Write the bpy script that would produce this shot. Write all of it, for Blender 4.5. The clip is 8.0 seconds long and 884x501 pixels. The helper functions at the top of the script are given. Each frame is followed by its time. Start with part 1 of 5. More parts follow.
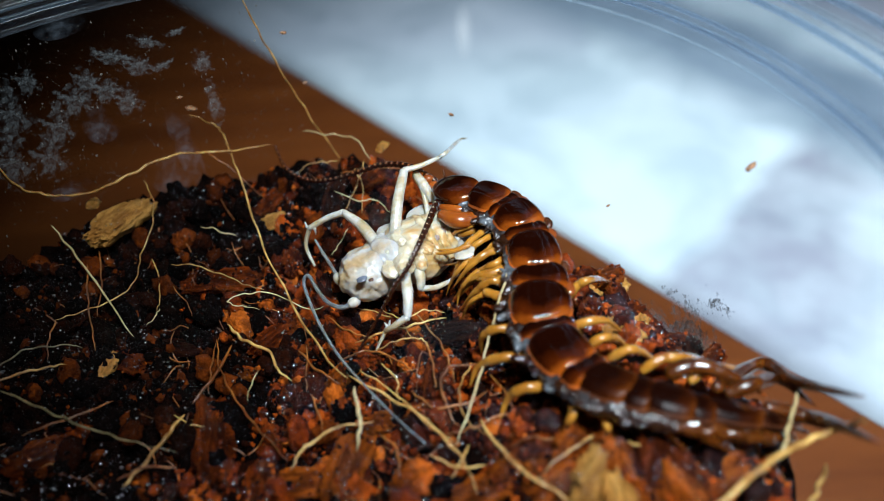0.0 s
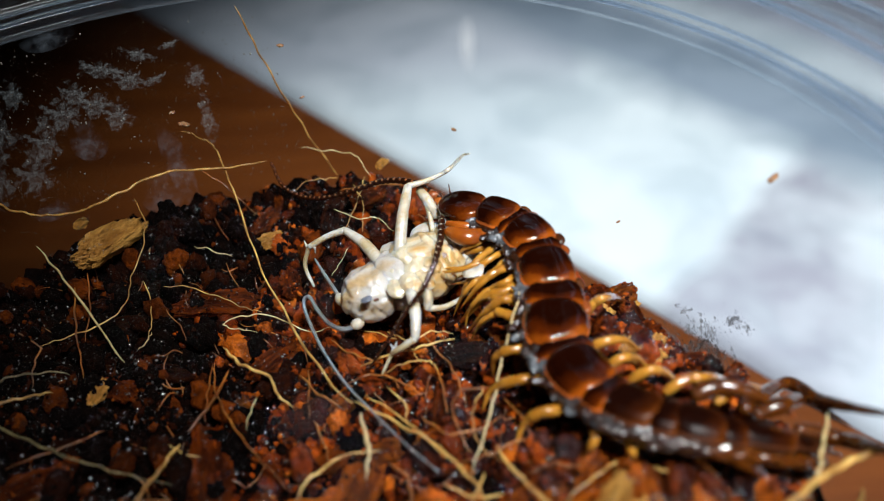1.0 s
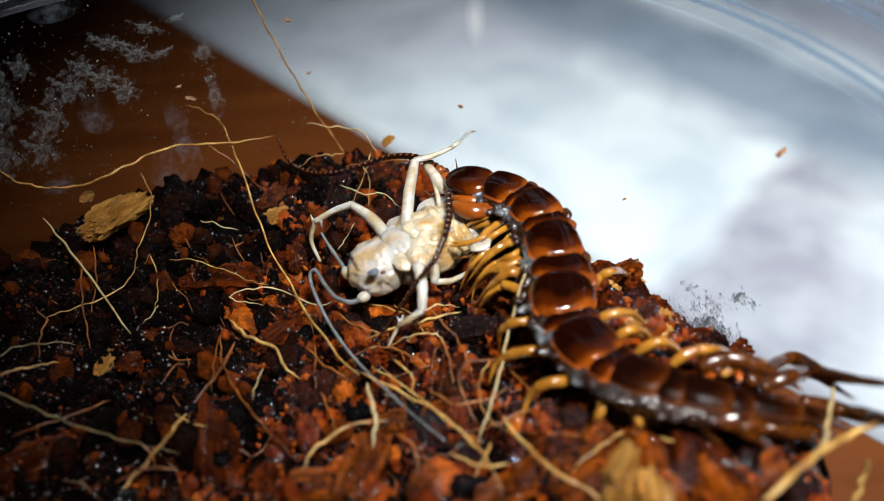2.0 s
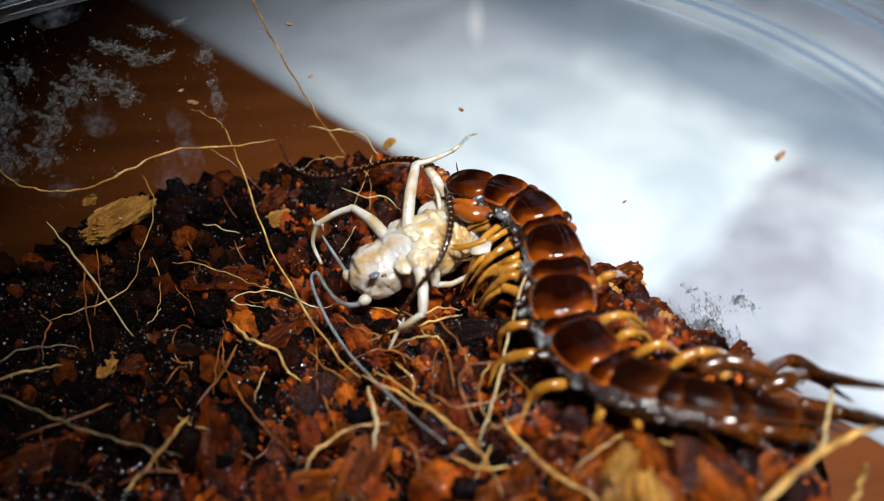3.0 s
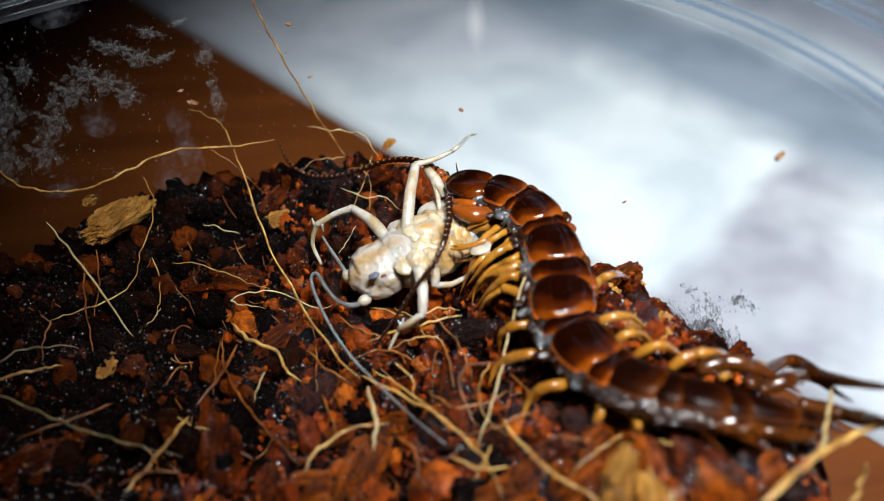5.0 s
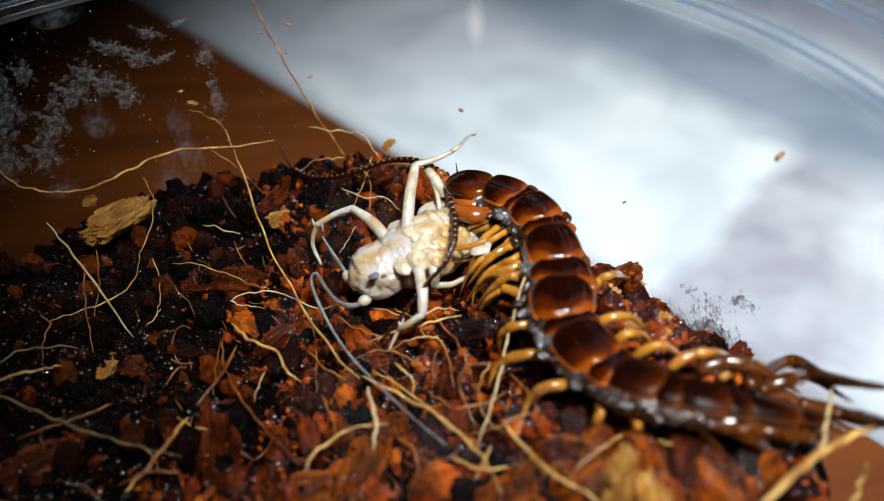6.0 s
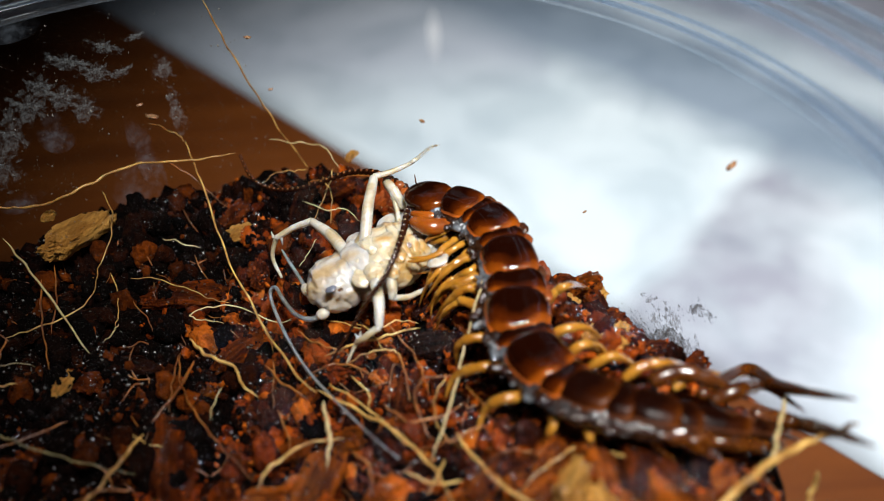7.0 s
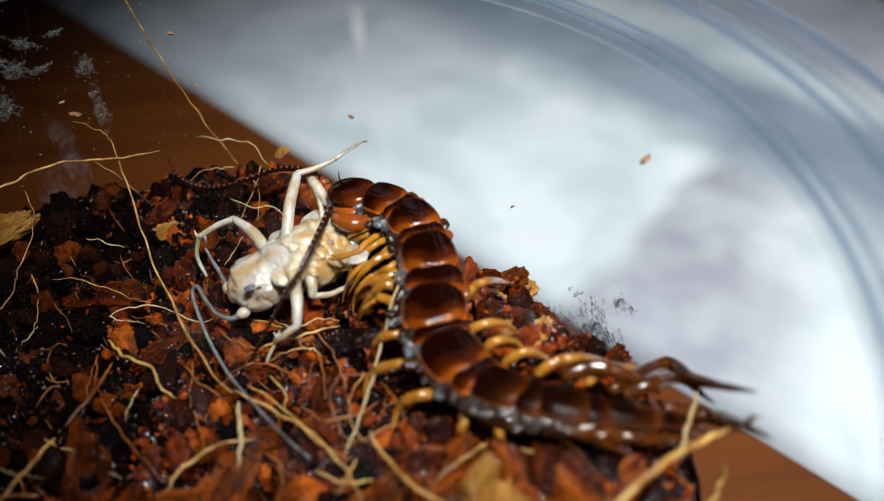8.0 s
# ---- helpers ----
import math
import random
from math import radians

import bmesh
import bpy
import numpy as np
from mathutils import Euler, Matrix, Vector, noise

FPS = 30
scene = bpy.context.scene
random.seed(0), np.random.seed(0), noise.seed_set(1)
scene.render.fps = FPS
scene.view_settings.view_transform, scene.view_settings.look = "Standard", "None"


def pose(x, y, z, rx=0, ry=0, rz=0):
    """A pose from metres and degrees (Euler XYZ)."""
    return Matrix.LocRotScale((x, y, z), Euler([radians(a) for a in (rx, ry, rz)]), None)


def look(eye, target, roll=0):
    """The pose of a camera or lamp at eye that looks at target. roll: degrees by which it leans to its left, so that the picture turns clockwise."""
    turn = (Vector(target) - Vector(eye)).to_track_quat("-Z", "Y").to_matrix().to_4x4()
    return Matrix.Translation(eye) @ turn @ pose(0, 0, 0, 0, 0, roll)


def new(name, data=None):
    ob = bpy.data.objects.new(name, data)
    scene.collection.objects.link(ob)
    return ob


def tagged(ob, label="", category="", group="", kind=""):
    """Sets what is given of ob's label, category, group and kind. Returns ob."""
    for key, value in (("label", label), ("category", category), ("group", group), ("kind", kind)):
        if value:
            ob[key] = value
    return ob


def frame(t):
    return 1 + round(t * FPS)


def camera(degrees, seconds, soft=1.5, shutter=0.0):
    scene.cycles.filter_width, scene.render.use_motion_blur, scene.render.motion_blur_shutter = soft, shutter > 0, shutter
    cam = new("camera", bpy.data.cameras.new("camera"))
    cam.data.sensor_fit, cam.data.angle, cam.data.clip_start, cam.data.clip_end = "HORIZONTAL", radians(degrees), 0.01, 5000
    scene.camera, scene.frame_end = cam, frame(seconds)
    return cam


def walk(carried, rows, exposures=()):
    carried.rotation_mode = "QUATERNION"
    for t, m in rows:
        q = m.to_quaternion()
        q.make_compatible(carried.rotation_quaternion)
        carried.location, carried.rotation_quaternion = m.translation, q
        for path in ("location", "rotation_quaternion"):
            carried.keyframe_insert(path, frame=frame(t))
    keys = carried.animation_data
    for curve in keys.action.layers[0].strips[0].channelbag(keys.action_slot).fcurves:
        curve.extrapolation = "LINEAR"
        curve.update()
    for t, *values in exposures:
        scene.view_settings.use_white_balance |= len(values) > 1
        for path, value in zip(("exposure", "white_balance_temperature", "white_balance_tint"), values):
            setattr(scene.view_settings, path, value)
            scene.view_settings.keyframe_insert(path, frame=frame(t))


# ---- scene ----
cam = camera(55.4, 8.0, soft=0.9)
# a close-up lens: the plane of focus lies at the animals, near and far things are soft
cam.data.dof.use_dof = True
cam.data.dof.focus_distance = 0.092
cam.data.dof.aperture_fstop = 16.0
METRES, EYE, TILT, LEAN, TURN = 0.018, 0.110, -41.5, 3.26, 0.0
ROWS = [
    (0.0, 0.0, 0.0, 0.0, 0.0, 0.0, -0.0),
    (0.2, -0.013, 0.009, -0.001, -0.01, 0.15, 0.07),
    (0.5, -0.1339, 0.0946, -0.0096, -0.14, 1.72, 0.73),
    (1.0, -0.147, 0.2079, -0.0391, -1.27, 1.72, 0.46),
    (1.5, -0.193, 0.2222, -0.1452, -1.41, 1.28, -0.02),
    (3.0, -0.1754, 0.182, -0.1272, -1.11, 1.21, 0.04),
    (3.5, -0.175, 0.1822, -0.1248, -1.11, 1.17, 0.05),
    (4.0, -0.1779, 0.1843, -0.1263, -1.13, 1.16, 0.04),
    (4.5, -0.1775, 0.1808, -0.1246, -1.13, 1.18, 0.04),
    (6.0, -0.172, 0.1809, -0.1253, -1.09, 1.23, 0.06),
    (6.5, -0.1544, 0.178, -0.1114, -1.07, 1.31, 0.14),
    (7.0, 0.0051, 0.1869, -0.0915, -1.81, 1.62, 0.75),
    (7.5, 0.3025, 0.2035, -0.0934, -2.76, 1.35, 1.36),
    (8.0, 0.3334, 0.2075, -0.09, -3.15, 1.27, 1.43),
]
walk(cam, [(t, pose(0, 0, EYE, TILT, LEAN, TURN) @ pose(METRES * x, METRES * y, METRES * z, 90 + pitch, roll, yaw)) for t, x, y, z, yaw, pitch, roll in ROWS],
     [(0.0, 0.0, 5600, 2), (0.5, 0.0, 5650, 2), (1.0, 0.0, 6300, 8), (1.5, 0.0, 6500, 10), (6.5, 0.0, 6500, 10), (7.5, -0.12, 6600, 10), (8.0, -0.24, 6600, 9)])

# ------------------------------------------------------------------ light
world = bpy.data.worlds.new("world")
world.use_nodes = True
world.node_tree.nodes["Background"].inputs[0].default_value = (0.55, 0.65, 0.8, 1)
world.node_tree.nodes["Background"].inputs[1].default_value = 0.003
scene.world = world


def lamp(name, kind, energy, colour, m):
    data = bpy.data.lights.new(name, kind)
    data.energy, data.color = energy, colour
    ob = new(name, data)
    ob.matrix_world = m
    return data


# the small torch with two LEDs that is held over the right of the cup
for x in (0.036, 0.064):
    torch = lamp("torch_light", "SPOT", 3.6, (1.0, 0.98, 0.95), look((x, -0.022, 0.270), (0.045, 0.109, 0.02)))
    torch.spot_size, torch.spot_blend, torch.shadow_soft_size = radians(56), 1.0, 0.013
# an added, unseen lamp at the ceiling, far off, for weak cool fill
ceiling_light = lamp("ceiling_light", "AREA", 0.07, (0.75, 0.86, 1.0), look((0.35, 0.7, 1.55), (0, 0.1, 0)))
ceiling_light.shape, ceiling_light.size, ceiling_light.size_y = "RECTANGLE", 0.25, 0.9

# ------------------------------------------------------------------ materials
MM = 0.001


class Nodes:
    """A node material in few words."""

    def __init__(self, name):
        self.mat = bpy.data.materials.new(name)
        self.mat.use_nodes = True
        self.tree = self.mat.node_tree
        self.bsdf = self.tree.nodes["Principled BSDF"]
        self.out = self.tree.nodes["Material Output"]
        self.coord = self.tree.nodes.new("ShaderNodeTexCoord")

    def put(self, socket, value):
        if hasattr(value, "is_output"):
            self.tree.links.new(value, socket)
        else:
            socket.default_value = value

    def set(self, **values):
        for key, value in values.items():
            name = {"base": "Base Color", "rough": "Roughness", "metal": "Metallic", "ior": "IOR", "coat": "Coat Weight",
                    "coat_rough": "Coat Roughness", "sss": "Subsurface Weight", "sss_scale": "Subsurface Scale",
                    "radius": "Subsurface Radius", "normal": "Normal", "coat_normal": "Coat Normal", "trans": "Transmission Weight", "alpha": "Alpha",
                    "spec": "Specular IOR Level"}[key]
            self.put(self.bsdf.inputs[name], value)
        return self

    def noise(self, scale, detail=4, rough=0.55, space="Object", stretch=None, warp=0.0):
        n = self.tree.nodes.new("ShaderNodeTexNoise")
        n.inputs["Scale"].default_value, n.inputs["Detail"].default_value = scale, detail
        n.inputs["Roughness"].default_value, n.inputs["Distortion"].default_value = rough, warp
        source = self.coord.outputs[space]
        if stretch:
            m = self.tree.nodes.new("ShaderNodeMapping")
            m.inputs["Scale"].default_value = stretch
            self.tree.links.new(source, m.inputs[0])
            source = m.outputs[0]
        self.tree.links.new(source, n.inputs["Vector"])
        return n.outputs["Fac"]

    def cells(self, scale, feature="F1", out="Distance", space="Object"):
        n = self.tree.nodes.new("ShaderNodeTexVoronoi")
        n.feature = feature
        n.inputs["Scale"].default_value = scale
        self.tree.links.new(self.coord.outputs[space], n.inputs["Vector"])
        return n.outputs[out]

    def ramp(self, fac, *stops):
        n = self.tree.nodes.new("ShaderNodeValToRGB")
        while len(n.color_ramp.elements) < len(stops):
            n.color_ramp.elements.new(0.5)
        for e, (at, c) in zip(n.color_ramp.elements, stops):
            e.position = at
            e.color = (*c, 1) if len(c) == 3 else c
        self.tree.links.new(fac, n.inputs[0])
        return n.outputs[0]

    def mix(self, fac, a, b, blend="MIX"):
        n = self.tree.nodes.new("ShaderNodeMix")
        n.data_type, n.blend_type = "RGBA", blend
        self.put(n.inputs[0], fac)
        self.put(n.inputs[6], a if hasattr(a, "is_output") else (*a, 1))
        self.put(n.inputs[7], b if hasattr(b, "is_output") else (*b, 1))
        return n.outputs[2]

    def math(self, op, a, b=0.5, clamp=False):
        n = self.tree.nodes.new("ShaderNodeMath")
        n.operation, n.use_clamp = op, clamp
        self.put(n.inputs[0], a)
        self.put(n.inputs[1], b)
        return n.outputs[0]

    def bump(self, height, strength, distance):
        n = self.tree.nodes.new("ShaderNodeBump")
        n.inputs["Strength"].default_value, n.inputs["Distance"].default_value = strength, distance
        self.tree.links.new(height, n.inputs["Height"])
        return n.outputs[0]

    def island(self):
        return self.tree.nodes.new("ShaderNodeNewGeometry").outputs["Random Per Island"]

    def chance(self):
        return self.tree.nodes.new("ShaderNodeObjectInfo").outputs["Random"]

    def axis(self, space, which):
        n = self.tree.nodes.new("ShaderNodeSeparateXYZ")
        self.tree.links.new(self.coord.outputs[space], n.inputs[0])
        return n.outputs[which]


def grainy(n, colour, low, high, depth, wetness=0.42, film=0.0, k=1.0, dark=0.85, stretch=None):
    """Wet granular surface: matt grains, with small glassy wet spots and fine relief; stretch draws the grain out along a fibre."""
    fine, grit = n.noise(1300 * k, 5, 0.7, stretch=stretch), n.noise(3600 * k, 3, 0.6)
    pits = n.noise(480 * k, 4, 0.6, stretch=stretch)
    # shade in the hollows of the relief is put into the colour here
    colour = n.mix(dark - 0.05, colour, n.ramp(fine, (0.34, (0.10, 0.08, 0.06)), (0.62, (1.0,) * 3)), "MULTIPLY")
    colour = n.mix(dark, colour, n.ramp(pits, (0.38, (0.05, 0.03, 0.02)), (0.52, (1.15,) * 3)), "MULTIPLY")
    spots = n.noise(3000 * k, 2)
    wet = n.ramp(spots, (wetness, (low,) * 3), (wetness + 0.04, (high,) * 3))
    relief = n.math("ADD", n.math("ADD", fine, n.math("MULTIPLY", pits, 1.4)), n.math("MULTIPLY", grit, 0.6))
    sheen = n.bump(n.noise(1700 * max(1.0, 0.4 * k), 2, 0.5), 1.0, 0.0012)
    gloss = n.ramp(spots, (wetness, (0.3,) * 3), (wetness + 0.04, (0.03,) * 3))
    return n.set(base=colour, rough=wet, coat=film, coat_rough=0.08, coat_normal=sheen, normal=n.bump(relief, 1.0, depth), spec=gloss).mat


def soil_material():
    n = Nodes("wet_black_soil")
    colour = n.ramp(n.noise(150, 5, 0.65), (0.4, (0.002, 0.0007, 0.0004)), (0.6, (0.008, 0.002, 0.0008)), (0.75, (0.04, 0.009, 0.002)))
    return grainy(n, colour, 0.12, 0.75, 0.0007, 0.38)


def crumb_material(name, film, *stops):
    n = Nodes(name)
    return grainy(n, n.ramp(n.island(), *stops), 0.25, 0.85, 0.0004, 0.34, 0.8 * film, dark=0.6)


def chip_material(name, dark, light, pitted=0.48):
    n = Nodes(name)
    grain = n.noise(1100, 5, 0.65, stretch=(0.3, 1.6, 1.6))
    colour = n.ramp(grain, (0.3, dark), (0.7, light))
    value = n.ramp(n.chance(), (0, (0.6,) * 3), (1, (1.15,) * 3))
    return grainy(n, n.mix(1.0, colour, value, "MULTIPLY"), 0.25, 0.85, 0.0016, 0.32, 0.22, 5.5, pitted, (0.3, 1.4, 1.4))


def root_material(name, dark, light, wet=0.4):
    n = Nodes(name)
    colour = n.ramp(n.noise(350, 4, 0.6), (0.32, tuple(0.55 * c for c in dark)), (0.45, dark), (0.68, light))
    fine = n.noise(1600, 3)
    return n.set(base=colour, rough=wet, sss=0.15, sss_scale=0.0006, normal=n.bump(fine, 0.4, 0.0002)).mat


def chitin_material(name, deep, mid, edge, rough=0.10, space="UV", gloss=0.5):
    """Horny plate: dark in the middle, thinner and more orange towards its hind edge and sides."""
    n = Nodes(name)
    u, v = n.axis(space, 0), n.axis(space, 1)
    mottle = n.math("MULTIPLY", n.math("SUBTRACT", n.noise(380, 4, 0.6), 0.5), 0.5)
    side = n.math("MULTIPLY", n.math("ABSOLUTE", n.math("SUBTRACT", u, 0.5)), 0.55)
    hind = n.math("MAXIMUM", n.math("SUBTRACT", v, 0.42), n.math("MULTIPLY", n.math("SUBTRACT", 0.22, v), 1.2))
    fac = n.math("ADD", n.math("ADD", n.math("MAXIMUM", hind, 0.0), side), mottle)
    colour = n.ramp(fac, (0.2, deep), (0.5, mid), (0.85, edge))
    margin = n.math("GREATER_THAN", n.math("MAXIMUM", n.math("MULTIPLY", n.math("ABSOLUTE", n.math("SUBTRACT", u, 0.5)), 2.0), v), 0.955)
    colour = n.mix(n.math("MULTIPLY", margin, 0.2), colour, tuple(min(1.0, 1.5 * c + 0.02) for c in edge))
    return n.set(base=colour, rough=rough, normal=n.bump(n.math("ADD", n.noise(420, 3), n.math("MULTIPLY", n.noise(1500, 3), 0.3)), 0.3, 0.0006), spec=gloss).mat


def leg_material(name, dark, light, film=0.9):
    n = Nodes(name)
    colour = n.ramp(n.noise(330, 3), (0.3, dark), (0.7, light))
    return n.set(base=colour, rough=0.25, coat=film, coat_rough=0.05, coat_normal=n.bump(n.noise(900, 3), 0.3, 0.0003), sss=0.4, sss_scale=0.0009, radius=(1.0, 0.6, 0.15),
                 normal=n.bump(n.noise(700, 3), 0.2, 0.0003)).mat


def membrane_material():
    n = Nodes("grey_joint_skin")
    colour = n.ramp(n.noise(420, 4), (0.47, (0.016, 0.005, 0.0014)), (0.55, (0.03, 0.03, 0.032)), (0.68, (0.095, 0.106, 0.12)))
    return n.set(base=colour, rough=0.24, coat=0.25, coat_rough=0.06, coat_normal=n.bump(n.noise(1500, 3), 0.6, 0.0004), normal=n.bump(n.noise(1100, 4), 0.6, 0.0005)).mat


def cricket_material(name, pale, yellow, patch=170):
    n = Nodes(name)
    turn, stretch = n.tree.nodes.new("ShaderNodeMapping"), n.tree.nodes.new("ShaderNodeMapping")
    turn.inputs["Rotation"].default_value = (0, 0, -0.47)
    stretch.inputs["Scale"].default_value = (0.45, 1.3, 1.3)
    streak = n.tree.nodes.new("ShaderNodeTexNoise")
    streak.inputs["Scale"].default_value, streak.inputs["Detail"].default_value, streak.inputs["Distortion"].default_value = patch, 3, 0.7
    n.tree.links.new(n.coord.outputs["Object"], turn.inputs[0])
    n.tree.links.new(turn.outputs[0], stretch.inputs[0])
    n.tree.links.new(stretch.outputs[0], streak.inputs["Vector"])
    colour = n.ramp(streak.outputs["Fac"], (0.44, pale), (0.60, yellow))
    colour = n.mix(0.6, colour, n.ramp(n.noise(620, 4, 0.6), (0.34, (0.78, 0.72, 0.62)), (0.56, (1, 1, 1))), "MULTIPLY")
    return n.set(base=colour, rough=0.35, coat=0.9, coat_rough=0.08, sss=0.9, sss_scale=0.0014, radius=(1.0, 0.75, 0.45),
                 coat_normal=n.bump(n.noise(1100, 3, 0.6), 0.6, 0.0005), normal=n.bump(n.noise(900, 4, 0.6), 0.3, 0.0005)).mat


def plastic_material(name="clear_plastic", tint=(0.955, 0.98, 0.99), scatter_share=0.004, gloss_share=0.12, power=5.0, least=0.001):
    n = Nodes(name)
    new_node = n.tree.nodes.new
    clear, gloss, haze = new_node("ShaderNodeBsdfTransparent"), new_node("ShaderNodeBsdfGlossy"), new_node("ShaderNodeBsdfTranslucent")
    clear.inputs[0].default_value = (*tint, 1)
    gloss.inputs["Roughness"].default_value = 0.13
    haze.inputs[0].default_value = (0.75, 0.82, 0.9, 1)
    wave = n.bump(n.noise(70, 3), 0.12, 0.003)
    facing = new_node("ShaderNodeLayerWeight")
    facing.inputs[0].default_value = 0.5
    n.tree.links.new(wave, gloss.inputs["Normal"])
    share = n.math("ADD", n.math("MULTIPLY", n.math("POWER", facing.outputs["Facing"], power), gloss_share), least)
    first, last = new_node("ShaderNodeMixShader"), new_node("ShaderNodeMixShader")
    first.inputs[0].default_value = scatter_share
    n.tree.links.new(clear.outputs[0], first.inputs[1])
    n.tree.links.new(haze.outputs[0], first.inputs[2])
    n.tree.links.new(share, last.inputs[0])
    n.tree.links.new(first.outputs[0], last.inputs[1])
    n.tree.links.new(gloss.outputs[0], last.inputs[2])
    n.tree.links.new(last.outputs[0], n.out.inputs[0])
    return n.mat


def stain_material(name, colour, scale, low, high, cover=0.3, flecks=0.25):
    """Dried film: a patchy outline, holes, and grains of lime inside it."""
    n = Nodes(name)
    blot, web, grain = n.noise(scale, 5, 0.6, warp=0.6), n.noise(scale * 5, 4, 0.65), n.noise(scale * 22, 2, 0.6)
    u, v = n.axis("UV", 0), n.axis("UV", 1)
    du, dv = n.math("SUBTRACT", u, 0.5), n.math("SUBTRACT", v, 0.5)
    reach = n.math("SQRT", n.math("ADD", n.math("MULTIPLY", du, du), n.math("MULTIPLY", dv, dv)))
    body = n.math("SUBTRACT", n.math("ADD", blot, n.math("MULTIPLY", n.math("SUBTRACT", web, 0.5), 0.5)), n.math("MULTIPLY", reach, 0.5))
    mask = n.ramp(body, (low, (0, 0, 0)), (high, (1, 1, 1)))
    inside = n.ramp(n.math("ADD", n.math("MULTIPLY", web, 0.75), n.math("MULTIPLY", grain, 0.45)), (0.48, (0.08,) * 3), (0.60, (0.45,) * 3), (0.72, (1, 1, 1)))
    share = n.math("MULTIPLY", n.math("MULTIPLY", mask, inside), cover)
    rim = n.math("LESS_THAN", reach, 0.49)
    return n.set(base=(*colour, 1), rough=0.6, alpha=n.math("MULTIPLY", share, rim)).mat


def wall_glint_material():
    """A painted highlight that fades out all round."""
    n = Nodes("pale_wall_glint")
    du, dv = n.math("SUBTRACT", n.axis("UV", 0), 0.5), n.math("SUBTRACT", n.axis("UV", 1), 0.5)
    reach = n.math("SQRT", n.math("ADD", n.math("MULTIPLY", du, du), n.math("MULTIPLY", dv, dv)))
    fade = n.ramp(n.math("ADD", reach, n.math("MULTIPLY", n.math("SUBTRACT", n.noise(300, 3), 0.5), 0.12)), (0.06, (1, 1, 1)), (0.28, (0.4,) * 3), (0.48, (0, 0, 0)))
    return n.set(base=(0.95, 0.97, 0.98, 1), rough=0.5, alpha=n.math("MULTIPLY", fade, 0.24)).mat


def wood_material():
    n = Nodes("brown_table_wood")
    grain = n.noise(14, 6, 0.6, stretch=(1.0, 9.0, 1.0), warp=0.6)
    colour = n.ramp(grain, (0.3, (0.09, 0.022, 0.004)), (0.7, (0.165, 0.046, 0.008)))
    return n.set(base=colour, rough=0.42, normal=n.bump(grain, 0.1, 0.0008)).mat


def paper_material():
    n = Nodes("printed_shaded_tissue")
    x, y = n.axis("Object", 0), n.axis("Object", 1)
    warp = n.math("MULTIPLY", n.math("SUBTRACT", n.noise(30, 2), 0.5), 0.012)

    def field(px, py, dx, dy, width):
        """0 to 1 across a tint's edge that passes through a point."""
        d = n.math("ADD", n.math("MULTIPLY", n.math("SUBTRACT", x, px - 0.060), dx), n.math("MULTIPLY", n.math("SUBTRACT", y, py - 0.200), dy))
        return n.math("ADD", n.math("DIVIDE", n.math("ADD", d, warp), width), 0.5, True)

    def both(a, b, strength):
        """Where the first field holds and the second does not."""
        return n.math("MULTIPLY", n.math("MULTIPLY", a, n.math("SUBTRACT", 1.0, b)), strength)

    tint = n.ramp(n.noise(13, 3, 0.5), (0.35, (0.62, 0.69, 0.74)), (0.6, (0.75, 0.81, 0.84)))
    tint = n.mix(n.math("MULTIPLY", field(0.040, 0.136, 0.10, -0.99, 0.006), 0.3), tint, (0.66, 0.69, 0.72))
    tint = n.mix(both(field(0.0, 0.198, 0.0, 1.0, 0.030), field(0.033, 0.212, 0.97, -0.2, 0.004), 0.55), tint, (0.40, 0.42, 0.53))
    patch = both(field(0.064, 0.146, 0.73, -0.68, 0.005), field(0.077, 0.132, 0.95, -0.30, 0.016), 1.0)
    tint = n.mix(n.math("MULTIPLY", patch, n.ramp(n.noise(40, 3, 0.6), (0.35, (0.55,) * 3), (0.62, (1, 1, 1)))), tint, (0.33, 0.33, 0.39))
    # blue-grey band: the shade under the cup's rim, painted into the tissue
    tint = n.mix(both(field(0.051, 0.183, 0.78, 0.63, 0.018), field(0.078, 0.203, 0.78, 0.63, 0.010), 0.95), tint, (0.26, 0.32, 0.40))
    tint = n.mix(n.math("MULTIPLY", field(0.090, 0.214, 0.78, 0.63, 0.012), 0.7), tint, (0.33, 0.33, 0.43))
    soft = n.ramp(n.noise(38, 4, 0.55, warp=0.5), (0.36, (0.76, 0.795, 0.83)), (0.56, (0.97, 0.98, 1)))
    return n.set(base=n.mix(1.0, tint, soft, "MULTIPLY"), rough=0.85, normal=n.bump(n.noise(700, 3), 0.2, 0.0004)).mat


def plain(name, colour, rough, scale=6.0, depth=0.15):
    n = Nodes(name)
    c = n.ramp(n.noise(scale, 4), (0.3, tuple(v * (1 - depth) for v in colour)), (0.7, tuple(min(1, v * (1 + depth)) for v in colour)))
    return n.set(base=c, rough=rough).mat


def water_material():
    """Clear water: it shows by its glints alone."""
    n = Nodes("water_bead")
    clear, gloss, mixed = n.tree.nodes.new("ShaderNodeBsdfTransparent"), n.tree.nodes.new("ShaderNodeBsdfGlossy"), n.tree.nodes.new("ShaderNodeMixShader")
    gloss.inputs["Roughness"].default_value, mixed.inputs[0].default_value = 0.16, 0.28
    for a, b in ((clear, mixed.inputs[1]), (gloss, mixed.inputs[2]), (mixed, n.out.inputs[0])):
        n.tree.links.new(a.outputs[0], b)
    return n.mat


